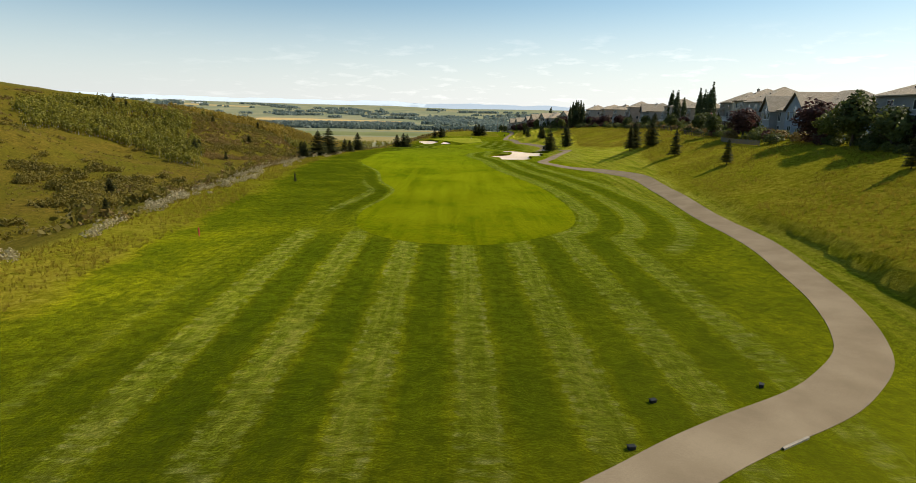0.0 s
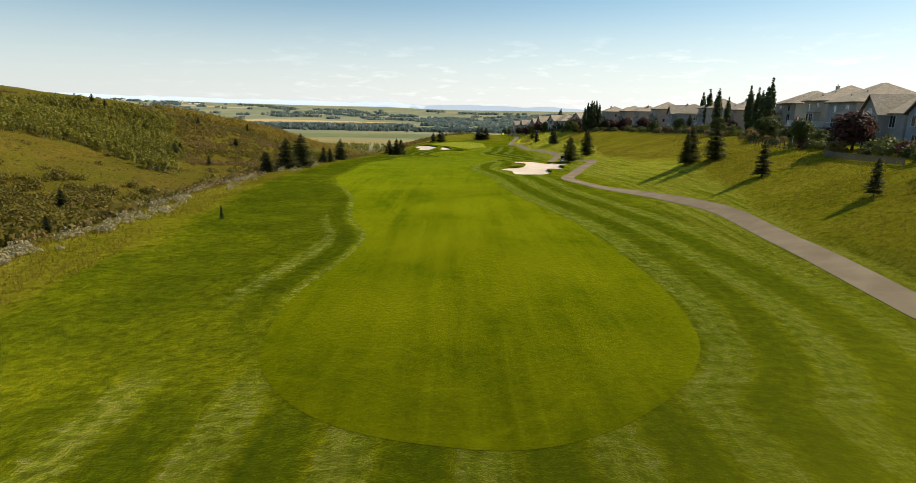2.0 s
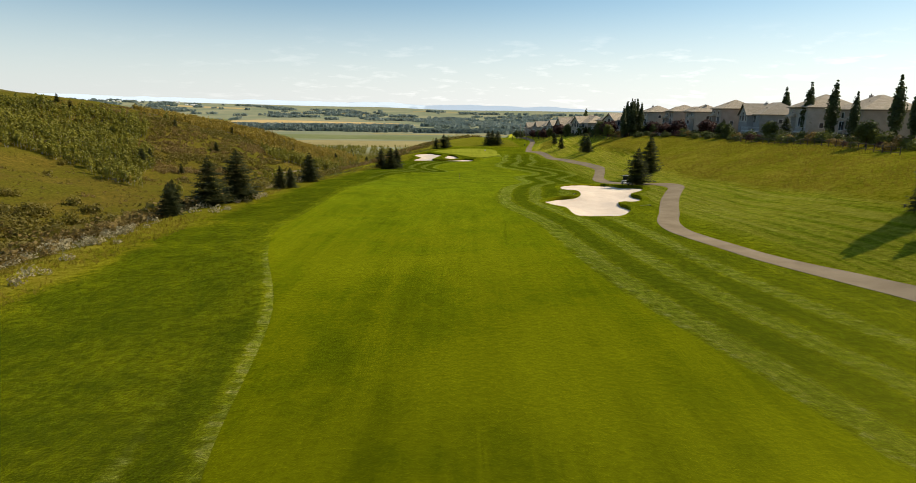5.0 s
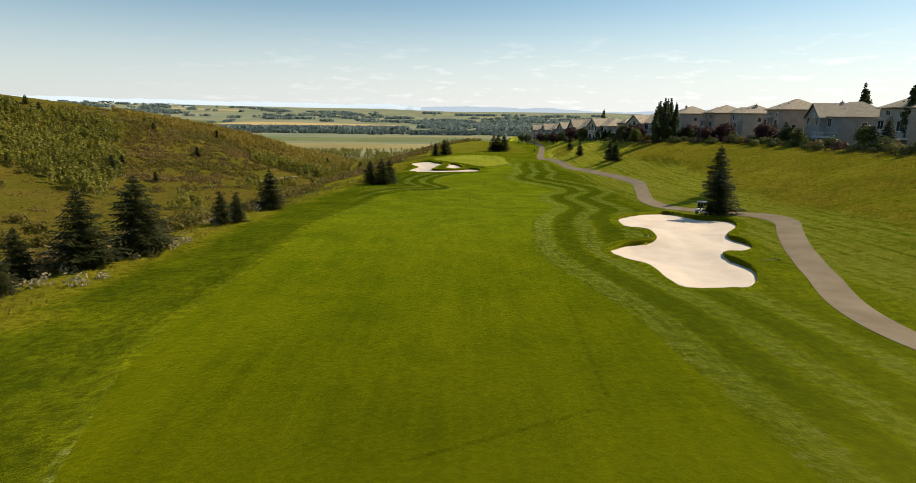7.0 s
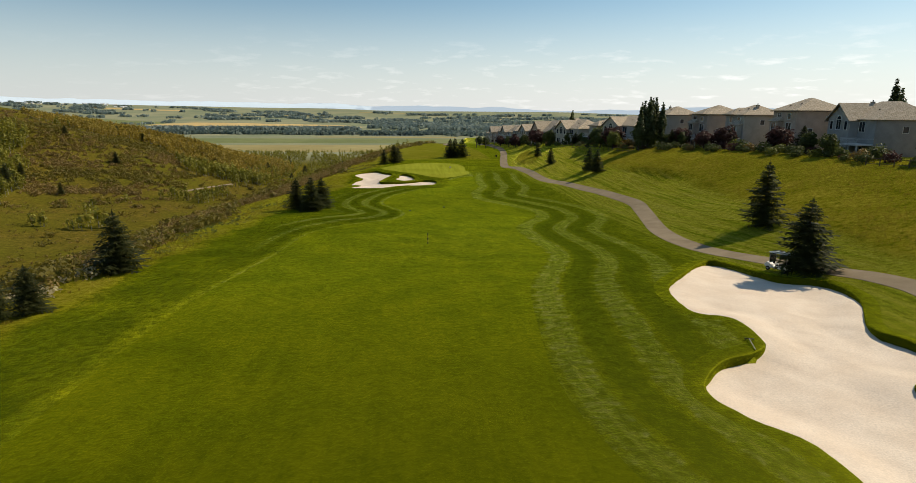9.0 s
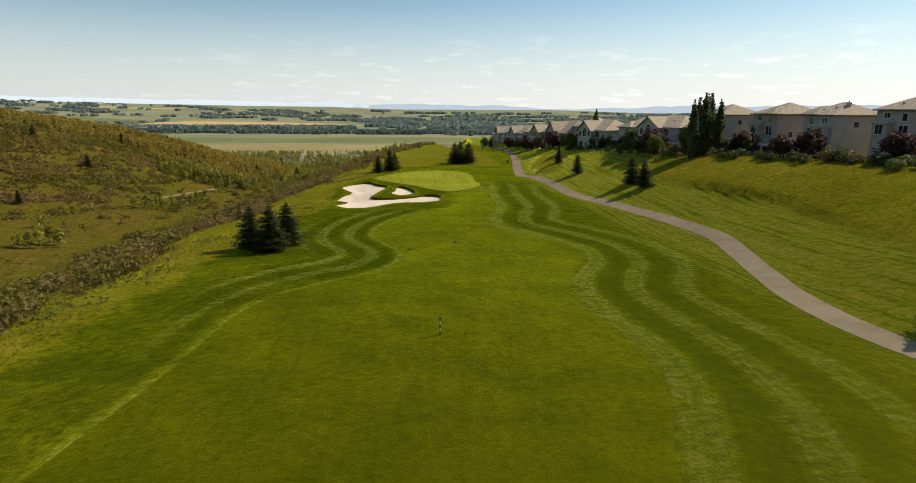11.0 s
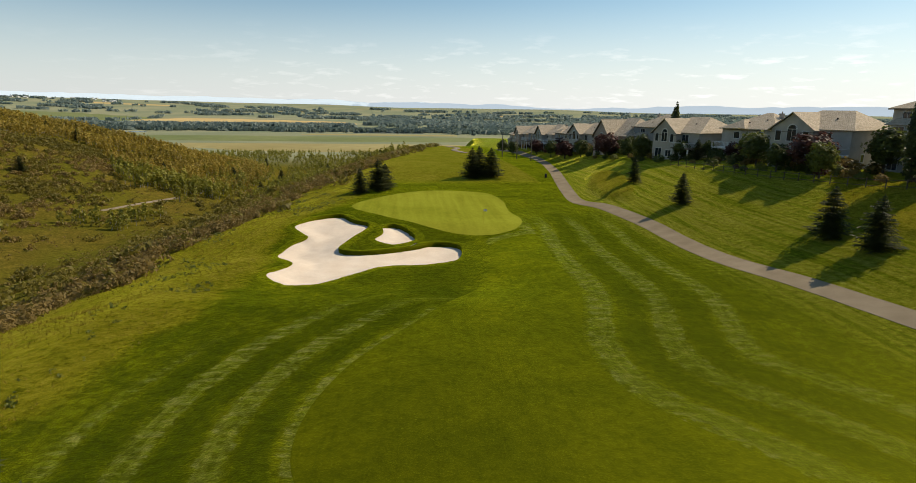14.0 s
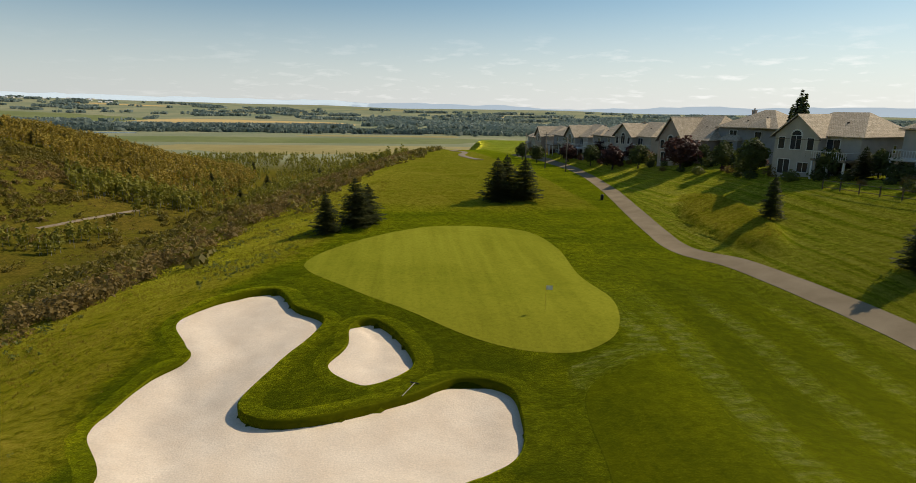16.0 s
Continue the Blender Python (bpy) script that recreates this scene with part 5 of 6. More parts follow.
def window_mesh(w, h, arched, bars):
    """Frame and pane of a window that looks towards -x, its sill's middle at the origin."""
    key = (w, h, arched, bars)
    if key not in WINDOWS:
        t = 0.09
        boxes = [(-0.07, 0.03, -w / 2 - t, -w / 2, -t, h), (-0.07, 0.03, w / 2, w / 2 + t, -t, h), (-0.10, 0.03, -w / 2 - t, w / 2 + t, -t - 0.03, 0)]
        boxes += [(-0.05, 0.02, -w / 2 + w * (k + 1) / (bars + 1) - 0.03, -w / 2 + w * (k + 1) / (bars + 1) + 0.03, 0, h) for k in range(bars)]
        if not arched:
            boxes.append((-0.07, 0.03, -w / 2 - t, w / 2 + t, h, h + t))
        else:
            boxes.append((-0.05, 0.02, -w / 2, w / 2, h - 0.04, h + 0.04))
            n = 9
            for k in range(n):
                a = math.pi * (k + 0.5) / n
                cy, cz = math.cos(a) * (w / 2 + t / 2), h + math.sin(a) * (w / 2 + t / 2)
                boxes.append((-0.07, 0.03, cy - 0.12, cy + 0.12, cz - 0.11, cz + 0.11))
        frame_me = blocks("window", boxes, MAT_TRIM)
        ring = [(-w / 2, 0), (w / 2, 0), (w / 2, h)]
        if arched:
            ring += [(math.cos(math.pi * k / 10) * w / 2, h + math.sin(math.pi * k / 10) * w / 2) for k in range(1, 10)]
        ring.append((-w / 2, h))
        pane_me = bpy.data.meshes.new("pane")
        pane_me.from_pydata([(-0.015, y, z) for y, z in ring] + [(0.0, y, z) for y, z in ring], [], [tuple(range(len(ring)))[::-1], tuple(range(len(ring), 2 * len(ring)))]
                            + [(i, (i + 1) % len(ring), len(ring) + (i + 1) % len(ring), len(ring) + i) for i in range(len(ring))])
        pane_me.materials.append(MAT_GLASS)
        WINDOWS[key] = (frame_me, pane_me)
    return WINDOWS[key]


def add_window(house, x, y, z, w, h, arched=False, bars=1, turn=0):
    frame_me, pane_me = window_mesh(w, h, arched, bars)
    win = part("window", frame_me, None, house)
    win.matrix_basis = pose(x, y, z, 0, 0, turn)
    part("pane", pane_me, None, win)


def house(x, y, turn, w, d, eave, ridge, roof, colour, deck, seed, label):
    """Rear face towards -x; the roof is 'gable' (a gable to the rear) or 'hip'."""
    r = random.Random(seed)
    base = float(land(x, y)) - 0.1
    top = tagged(new("house", None), label, "house", "houses above the golf course")
    top.matrix_basis = pose(x, y, base, 0, 0, turn)
    wall = MAT_STUCCO[colour]
    hw, o = w / 2, 0.55
    if roof == "gable":
        gw = w * 0.58                                   # a projecting gabled wing and a lower hipped body behind
        gy = hw - gw / 2
        body = [(0.0, d, -hw, hw, -1.6, eave)]
        part("wall", blocks("wall", body, wall), None, top)
        wing = bpy.data.meshes.new("wall")
        y0, y1 = gy - gw / 2, gy + gw / 2
        rise = ridge - 0.5
        wing.from_pydata([(-1.6, y0, -1.6), (-1.6, y1, -1.6), (-1.6, y1, eave), (-1.6, gy, rise), (-1.6, y0, eave), (d * 0.6, y0, -1.6), (d * 0.6, y1, -1.6), (d * 0.6, y1, eave), (d * 0.6, gy, rise), (d * 0.6, y0, eave)], [],
                         [(0, 4, 3, 2, 1), (5, 6, 7, 8, 9), (0, 5, 9, 4), (1, 2, 7, 6)])
        wing.materials.append(wall)
        part("wall", wing, None, top)
        slope = (rise - eave) / (gw / 2)
        planes = [[(-1.6 - o, y0 - o, eave - slope * o + 0.16), (-1.6 - o, gy, rise + 0.2), (d * 0.62, gy, rise + 0.2), (d * 0.62, y0 - o, eave - slope * o + 0.16)],
                  [(-1.6 - o, y1 + o, eave - slope * o + 0.16), (-1.6 - o, gy, rise + 0.2), (d * 0.62, gy, rise + 0.2), (d * 0.62, y1 + o, eave - slope * o + 0.16)]]
        zr, xr = ridge, d / 2
        planes += [[(-o, -hw - o, eave), (-o, hw + o, eave), (xr, hw * 0.45, zr), (xr, -hw * 0.45, zr)], [(d + o, -hw - o, eave), (d + o, hw + o, eave), (xr, hw * 0.45, zr), (xr, -hw * 0.45, zr)],
                   [(-o, -hw - o, eave), (d + o, -hw - o, eave), (xr, -hw * 0.45, zr)], [(-o, hw + o, eave), (d + o, hw + o, eave), (xr, hw * 0.45, zr)]]
        fascia = [(-1.6 - o, -1.6 - o + 0.05, y0 - o, y1 + o, eave - slope * o - 0.16, eave - slope * o - 0.1)]
        face = -1.6
        add_window(top, face, gy, eave - 2.0, 1.5, 1.9, True, 1)
        for s in (-1, 1):
            add_window(top, face, gy + s * gw * 0.33, eave - 2.0, 0.9, 1.6, False, 0)
        add_window(top, face, gy - gw * 0.22, 0.5, 1.5, 1.3)
        add_window(top, face, gy + gw * 0.22, 0.1, 1.7, 2.0, False, 1)
        oy = -gy * 0.85
        add_window(top, 0.0, oy, eave - 2.3, 1.7, 1.8)
        add_window(top, 0.0, oy, 0.5, 1.5, 1.5)
        deck_y0, deck_y1 = (gy + gw / 2, hw) if gy < 0 else (-hw, gy - gw / 2)
    else:
        part("wall", blocks("wall", [(0.0, d, -hw, hw, -1.6, eave)], wall), None, top)
        bay = r.choice((-1, 1)) * hw * 0.45
        part("wall", blocks("wall", [(-1.1, 0.0, bay - 1.9, bay + 1.9, -1.6, eave - 2.4)], wall), None, top)
        zr, xr, half = ridge, d / 2, max(0.6, hw - d / 2 + 1.0)
        planes = [[(-o, -hw - o, eave), (-o, hw + o, eave), (xr, half, zr), (xr, -half, zr)], [(d + o, -hw - o, eave), (d + o, hw + o, eave), (xr, half, zr), (xr, -half, zr)],
                  [(-o, -hw - o, eave), (d + o, -hw - o, eave), (xr, -half, zr)], [(-o, hw + o, eave), (d + o, hw + o, eave), (xr, half, zr)]]
        e2 = eave - 2.4
        planes += [[(-1.1 - 0.4, bay - 2.3, e2), (-1.1 - 0.4, bay + 2.3, e2), (0.02, bay + 1.4, e2 + 1.0), (0.02, bay - 1.4, e2 + 1.0)],
                   [(-1.5, bay - 2.3, e2), (0.02, bay - 2.3, e2), (0.02, bay - 1.4, e2 + 1.0)], [(-1.5, bay + 2.3, e2), (0.02, bay + 2.3, e2), (0.02, bay + 1.4, e2 + 1.0)]]
        if seed % 3:                                     # a small cross gable hip on the rear slope
            cy = -bay * 0.9
            planes += [[(-o - 0.7, cy - 2.4, eave + 0.05), (-o - 0.7, cy + 2.4, eave + 0.05), (1.6, cy, eave + 1.7)], [(-o - 0.7, cy - 2.4, eave + 0.05), (1.6, cy, eave + 1.7), (4.0, cy, eave + 1.75), (2.6, cy - 2.4, eave + 0.1)],
                       [(-o - 0.7, cy + 2.4, eave + 0.05), (1.6, cy, eave + 1.7), (4.0, cy, eave + 1.75), (2.6, cy + 2.4, eave + 0.1)]]
        fascia = [(-o, -o + 0.06, -hw - o, hw + o, eave - 0.26, eave - 0.19), (-o, d + o, -hw - o, -hw - o + 0.06, eave - 0.26, eave - 0.19)]
        add_window(top, -1.1, bay, e2 - 1.9, 2.0, 1.6)
        add_window(top, -1.1, bay, 0.3, 1.8, 1.7)
        add_window(top, 0.0, bay, eave - 1.7, 1.5, 1.1)
        add_window(top, 0.0, -bay * 0.9, eave - 1.9, 1.2, 1.2, False, 0)
        add_window(top, 0.0, -bay * 0.9, eave - 4.6, 2.2, 1.9)
        add_window(top, 0.0, -bay * 0.9, 0.2, 1.8, 1.9)
        deck_y0, deck_y1 = (-hw, bay - 1.9) if bay > 0 else (bay + 1.9, hw)
    roof_me = slab(planes, 0.16)
    roof_me.materials.append(MAT_ROOF)
    roof_ob = part("roof", roof_me, None, top)
    part("fascia", blocks("fascia", fascia, MAT_FASCIA), None, top)
    # side windows on the wall towards -y
    if seed % 2 == 0:
        add_window(top, d * 0.45, -hw, eave - 2.4, 1.0, 1.1, False, 0, 90)
    else:
        add_window(top, d * 0.62, -hw, eave - 2.2, 0.7, 1.0, False, 0, 90)
        add_window(top, d * 0.30, -hw, max(0.6, eave - 5.0), 0.9, 1.2, False, 0, 90)
    # chimney
    if seed % 2 == 0:
        cx, cy = d * (0.3 + 0.3 * r.random()), r.choice((-1, 1)) * hw * 0.45
        part("chimney", blocks("chimney", [(cx - 0.28, cx + 0.28, cy - 0.34, cy + 0.34, eave, ridge - 0.15), (cx - 0.34, cx + 0.34, cy - 0.40, cy + 0.40, ridge - 0.15, ridge - 0.05), (cx - 0.08, cx + 0.08, cy - 0.08, cy + 0.08, ridge - 0.05, ridge + 0.3)], MAT_BRICK), None, top)
    for k in range(2):
        vx, vy = d * (0.15 + 0.1 * k), hw * (0.2 - 0.5 * k)
        zz = eave + (ridge - eave) * min(1, vx / (d / 2)) * 0.9
        part("roof_vent", blocks("roof_vent", [(vx - 0.12, vx + 0.12, vy - 0.12, vy + 0.12, zz, zz + 0.45)], MAT_FASCIA), None, top)
    # deck with its posts and rail
    if deck and deck_y1 - deck_y0 > 2:
        z = 2.6
        out = -3.0
        part("deck", blocks("deck", [(out, 0.0, deck_y0, deck_y1, z - 0.28, z)], MAT_TRIM if seed % 3 else MAT_WOOD), None, top)
        for py in (deck_y0 + 0.2, (deck_y0 + deck_y1) / 2, deck_y1 - 0.2):
            part("deck_post", blocks("deck_post", [(out + 0.1, out + 0.34, py - 0.12, py + 0.12, -1.6, z - 0.28)], MAT_TRIM), None, top)
        bars = [(out, out + 0.06, deck_y0, deck_y1, z + 0.95, z + 1.02), (out, 0.0, deck_y0, deck_y0 + 0.06, z + 0.95, z + 1.02), (out, 0.0, deck_y1 - 0.06, deck_y1, z + 0.95, z + 1.02)]
        k = deck_y0
        while k < deck_y1:
            bars.append((out + 0.01, out + 0.05, k, k + 0.05, z, z + 0.95))
            k += 0.3
        part("railing", blocks("railing", bars, MAT_TRIM), None, top)
    return top


for k, (x, y, turn, w, d, eave, ridge, roof, colour, deck, label) in enumerate((
    (65, 82, -8, 14, 13, 7.2, 10.0, "hip", "grey", False, "grey stucco house with a cedar-shingled hipped roof"),
    (72.5, 115.5, -10, 17, 13, 5.4, 9.2, "gable", "blue", False, "blue-grey stucco house with an arched gable window"),
    (74.5, 131.5, -11, 11, 12, 5.4, 8.8, "gable", "grey", False, "grey stucco house with a brown shingled gable"),
    (76, 146, -12, 13, 13, 7.4, 10.9, "hip", "grey", True, "tall grey stucco house with a cedar-shingled roof"),
    (80, 161.5, -13, 12, 13, 7.9, 11.1, "hip", "cream", True, "cream stucco house with a cedar-shingled hipped roof"),
    (88, 187, -10, 14, 13, 7.9, 11.1, "hip", "cream", True, "tall cream house with a deck and hipped roof"),
    (87, 216, -8, 12, 12, 7.2, 10.4, "hip", "peach", False, "peach stucco house with a broad brown roof"),
    (86.5, 235, -8, 11, 12, 8.5, 11.7, "hip", "cream", True, "cream stucco house with a cedar-shingled hipped roof"),
    (84.5, 254, -8, 12.5, 12, 7.1, 10.5, "gable", "grey", True, "pale grey house with a large windowed gable and deck"),
    (82, 272, -8, 10.5, 10.5, 9.2, 11.9, "hip", "peach", True, "peach stucco house with a cedar-shingled hipped roof"),
    (80, 288.5, -4, 9.6, 10, 8.6, 11.0, "hip", "cream", True, "cream stucco house with a white deck stair"),
    (77.8, 302.4, -2, 9.6, 10.5, 9.1, 11.5, "hip", "peach", True, "peach stucco house with a cedar-shingled hipped roof"),
    (73, 316.5, 0, 9.6, 10, 9.4, 11.8, "hip", "cream", False, "cream stucco house half hidden by poplars"),
    (65, 327.5, 24, 12, 13, 6.4, 9.4, "gable", "cream", True, "low cream house with arched gable windows"),
    (64.5, 345, 24, 11, 13, 6.2, 9.2, "hip", "cream", True, "cream house with a weathered shingled hip roof"),
    (57, 358, 22, 11, 13, 5.6, 8.8, "gable", "cream", True, "cream house with an arched gable window and deck"),
    (62, 384, 22, 12, 12, 6.8, 10.0, "hip", "grey", False, "tall grey house behind slim poplars"),
    (55, 393, 20, 11, 15, 4.9, 9.5, "gable", "peach", False, "peach house under a broad brown shingled roof"),
    (54, 416, 14, 12, 12, 5.4, 8.6, "gable", "cream", True, "cream house with a steep shingled gable"),
    (52, 432, 10, 12, 12, 5.6, 9.0, "hip", "grey", True, "grey stucco house in the far row"),
    (50, 448, 8, 12, 12, 5.6, 9.0, "gable", "cream", True, "cream house in the far row"),
    (49, 464, 6, 12, 12, 5.6, 9.0, "hip", "grey", True, "grey stucco house in the far row"),
    (48, 481, 4, 12, 12, 5.6, 9.0, "gable", "peach", False, "peach house in the far row"),
    (47, 498, 2, 12, 12, 5.4, 8.4, "hip", "cream", False, "cream house at the end of the row"),
)):
    house(x, y, turn, w, d, eave, ridge, roof, colour, deck, k, label)


# ---- gardens ----
def leaf_mesh(name, n, size, radius, low, high, pinch, hollow, shape, seed, material):
    v, f = cloud_of_leaves(n, size, radius, low, high, pinch, hollow, shape, seed)
    return sheet(name, v, f, material, False)


BUSHES = {key: [leaf_mesh("bush", 560, 0.078, 0.62, -0.05, 0.95, 0.15, 0.62, "egg", 200 + 7 * j + k, mat) for k in range(3)]
          for j, (key, mat) in enumerate((("green", MAT_GARDEN), ("lime", MAT_LIME), ("red", MAT_RED), ("brown", MAT_RUST)))}
CROWNS = {key: [leaf_mesh("crown", 1900, 0.040, 0.36, 0.22, 1.0, 0.2, 0.5, "egg", 300 + 5 * j + k, mat) for k in range(2)]
          for j, (key, mat) in enumerate((("green", MAT_GARDEN), ("lime", MAT_LIME), ("red", MAT_RED)))}
POPLARS = [leaf_mesh("crown", 1700, 0.024, 0.098, 0.03, 1.0, 0.0, 0.35, "column", 340 + k, MAT_POPLAR) for k in range(3)]
TRUNKS = [sheet("trunk", *joined(stem(0.030, 0.008, 0.8, 7), limbs(0.7, 0.34, 7, 0.012, 350 + k)), MAT_BARK) for k in range(2)]
SLIM = sheet("trunk", *stem(0.014, 0.004, 0.85, 6), MAT_BARK)


def bush(x, y, size, tone, k, label):
    ob = tagged(new("garden_bush", BUSHES[tone][k % 3]), label, "bush", "garden bushes")
    ob.matrix_basis = pose(x, y, float(land(x, y)) - 0.05, 0, 0, (k * 73) % 360) @ Matrix.Diagonal((size * 1.15, size * 1.15, size * 0.9, 1))


def garden_tree(x, y, high, tone, k, label):
    wide = 1.55 if tone == "red" else 1.2
    top = tagged(new("garden_tree", None), label, "tree", "garden trees")
    top.matrix_basis = pose(x, y, float(land(x, y)), 0, 0, (k * 67) % 360) @ Matrix.Diagonal((high * wide, high * wide, high, 1))
    part("trunk", TRUNKS[k % 2], None, top)
    part("crown", CROWNS[tone][k % 2], None, top)


def poplar(x, y, high, k):
    top = tagged(new("poplar_tree", None), "slim dark columnar poplar beside the houses", "tree", "columnar poplars")
    top.matrix_basis = pose(x, y, float(land(x, y)), 0, 0, (k * 51) % 360) @ Matrix.Scale(high, 4)
    part("trunk", SLIM, None, top)
    part("crown", POPLARS[k % 3], None, top)


for k, (x, y, high) in enumerate(((80.9, 181, 13.6), (81.6, 184.3, 11.5), (82.2, 187.4, 10.9), (82.9, 191, 11.8), (84, 197.6, 12.7), (83, 215.4, 13.2), (86.8, 231, 14.1), (82.4, 207, 10.2), (60.6, 300.6, 11.2), (62.2, 302, 12.8),
                                  (63.9, 302.8, 13.6), (65.2, 304.4, 13.4), (66.8, 305.6, 13.5), (63, 305.8, 12.6), (67.6, 302.8, 12.0), (60.5, 367, 11.4), (61.5, 369.5, 12.2), (62, 372, 10.1), (95.5, 256.5, 12.8), (96.4, 259.2, 14.8))):
    poplar(x, y, high, k)
for k, (x, y, high, tone, label) in enumerate(((62.5, 121, 5.6, "red", "dark red-leaved tree beside a garden fence"), (62.5, 96.5, 6.6, "red", "dark red-leaved tree beside a garden fence"), (61.5, 91, 5.4, "lime", "sunlit green garden tree"),
                                               (61.5, 86, 7.4, "green", "dense green garden tree"), (60.5, 77, 5.6, "green", "dense green garden tree"), (60.5, 131, 4.6, "green", "round green garden tree"),
                                               (66, 152, 4.6, "green", "round green garden tree"), (71, 186, 4.5, "green", "round green garden tree"), (76, 264, 5.2, "red", "small red-leaved garden tree"),
                                               (73.5, 281, 5.3, "red", "small red-leaved garden tree"), (70.5, 297, 5.1, "red", "small red-leaved garden tree"), (59.2, 317, 5.2, "lime", "broad yellow-green garden tree at the top of the bank"),
                                               (60.8, 321.5, 6.1, "red", "dull red garden tree at the top of the bank"), (61.5, 338, 5.7, "lime", "yellow-green garden tree beside a deck"),
                                               (60, 334, 5.5, "green", "dense green garden tree at the top of the bank"), (66, 313.5, 6.5, "green", "dense green garden tree beside a house"), (58.5, 326, 4.6, "green", "dense green garden tree"),
                                               (52.5, 366, 5.6, "green", "green tree in a garden"), (51.5, 387, 6.2, "red", "red-leaved tree before a peach house"), (53.5, 376, 4.8, "green", "green tree in a garden"), (49.5, 402, 5.0, "green", "green tree in a garden"),
                                               (47.5, 412, 5.4, "red", "red-leaved tree in a garden"),
                                               (46.5, 425, 5.2, "green", "dense green garden tree"), (45.5, 442, 5.0, "red", "red-leaved tree in a garden"), (39.5, 455, 5.2, "green", "dense green garden tree"), (38, 470, 5.4, "green", "dense green garden tree"))):
    garden_tree(x, y, high, tone, k, label)
r = random.Random(5)
yy, k = 58.0, 0
while yy < 500:
    cx = float(crown(yy))
    tone = r.choice(("green", "green", "green", "lime", "brown", "red")) if yy > 90 else r.choice(("green", "green", "lime"))
    bush(cx + r.uniform(0.5, 5.0), yy, r.uniform(1.0, 2.2) * (0.85 if 300 < yy < 430 else 1.0), tone, k, {"green": "rounded dark green garden bush", "lime": "rounded yellow-green garden bush", "brown": "brownish shrub in a garden", "red": "dark red garden shrub"}[tone])
    if r.random() < (0.8 if yy > 300 else 0.55):
        bush(cx + r.uniform(6.0, 11.0), yy + r.uniform(-1, 1), r.uniform(1.3, 2.4), r.choice(("green", "green", "green", "red")), k + 1, "tall garden bush close to a house")
    yy += r.uniform(1.6, 3.4)
    k += 1


yy = 66.0
while yy < 470:                                        # tall shrubs and small trees close to the houses
    cx = float(crown(yy))
    q = r.random()
    if q < 0.62:
        bush(cx + r.uniform(3.5, 8.5), yy, r.uniform(1.8, 3.0), r.choice(("green", "green", "green", "brown", "lime")), k, "tall rounded garden shrub near a house")
    elif q < 0.86:
        garden_tree(cx + r.uniform(4.0, 9.0), yy, r.uniform(3.4, 4.8), r.choice(("green", "green", "green", "red")), k, "leafy tree in a garden above the bank")
    k += 1
    yy += r.uniform(2.2, 4.6)


def fence(y0, y1, out, high, spacing, material, slats, label):
    """Posts, two rails and, if wanted, slats along the top of the bank."""
    top = tagged(new("garden_fence", None), label, "fence", "garden fences")
    ys = np.arange(y0, y1, spacing)
    post_me = blocks("post", [(-0.05, 0.05, -0.05, 0.05, -0.3, high + 0.08)], material)
    slat_me = blocks("slat", [(-0.012, 0.012, -0.07, 0.07, 0.08, high)], material)
    for a in ys:
        x = float(crown(a)) + out
        part("post", post_me, None, top).matrix_basis = pose(x, a, float(land(x, a)))
    for a, b in zip(ys, ys[1:]):
        xa, xb = float(crown(a)) + out, float(crown(b)) + out
        za, zb = float(land(xa, a)), float(land(xb, b))
        for up in (0.25, 0.92):
            me = bpy.data.meshes.new("rail")
            t = 0.03
            me.from_pydata([(xa - t, a, za + up * high - t), (xa + t, a, za + up * high - t), (xa + t, a, za + up * high + t), (xa - t, a, za + up * high + t),
                            (xb - t, b, zb + up * high - t), (xb + t, b, zb + up * high - t), (xb + t, b, zb + up * high + t), (xb - t, b, zb + up * high + t)], [],
                           [(0, 1, 2, 3), (7, 6, 5, 4), (0, 4, 5, 1), (1, 5, 6, 2), (2, 6, 7, 3), (3, 7, 4, 0)])
            me.materials.append(material)
            part("rail", me, None, top)
        if slats:
            for q in np.arange(0.12, 0.95, 0.155):
                part("slat", slat_me, None, top).matrix_basis = pose(xa + (xb - xa) * q - 0.05, a + (b - a) * q, za + (zb - za) * q)


fence(103, 121, -1.0, 0.9, 1.5, MAT_WOOD, True, "weathered wooden slat fence at the top of the bank")
fence(131, 150, -0.8, 1.1, 1.6, MAT_FASCIA, False, "dark rail fence at the top of the bank")
fence(300, 352, -0.6, 1.2, 2.6, MAT_FASCIA, False, "thin dark garden fence above the mown bank")
fence(171, 236, -0.6, 1.2, 2.6, MAT_FASCIA, False, "thin dark garden fence above the meadow")


# ---- small things ----
def turned(name, profile, sides, material, smooth=True):
    """A turned shape from radius and height pairs."""
    n = len(profile)
    co = [(rad * math.cos(2 * math.pi * j / sides), rad * math.sin(2 * math.pi * j / sides), z) for rad, z in profile for j in range(sides)]
    faces = [(k * sides + j, k * sides + (j + 1) % sides, (k + 1) * sides + (j + 1) % sides, (k + 1) * sides + j) for k in range(n - 1) for j in range(sides)]
    me = bpy.data.meshes.new(name)
    me.from_pydata(co, [], faces + [tuple(range(sides))[::-1], tuple(range((n - 1) * sides, n * sides))])
    me.polygons.foreach_set("use_smooth", [smooth] * len(faces) + [False, False])
    me.materials.append(material)
    return me


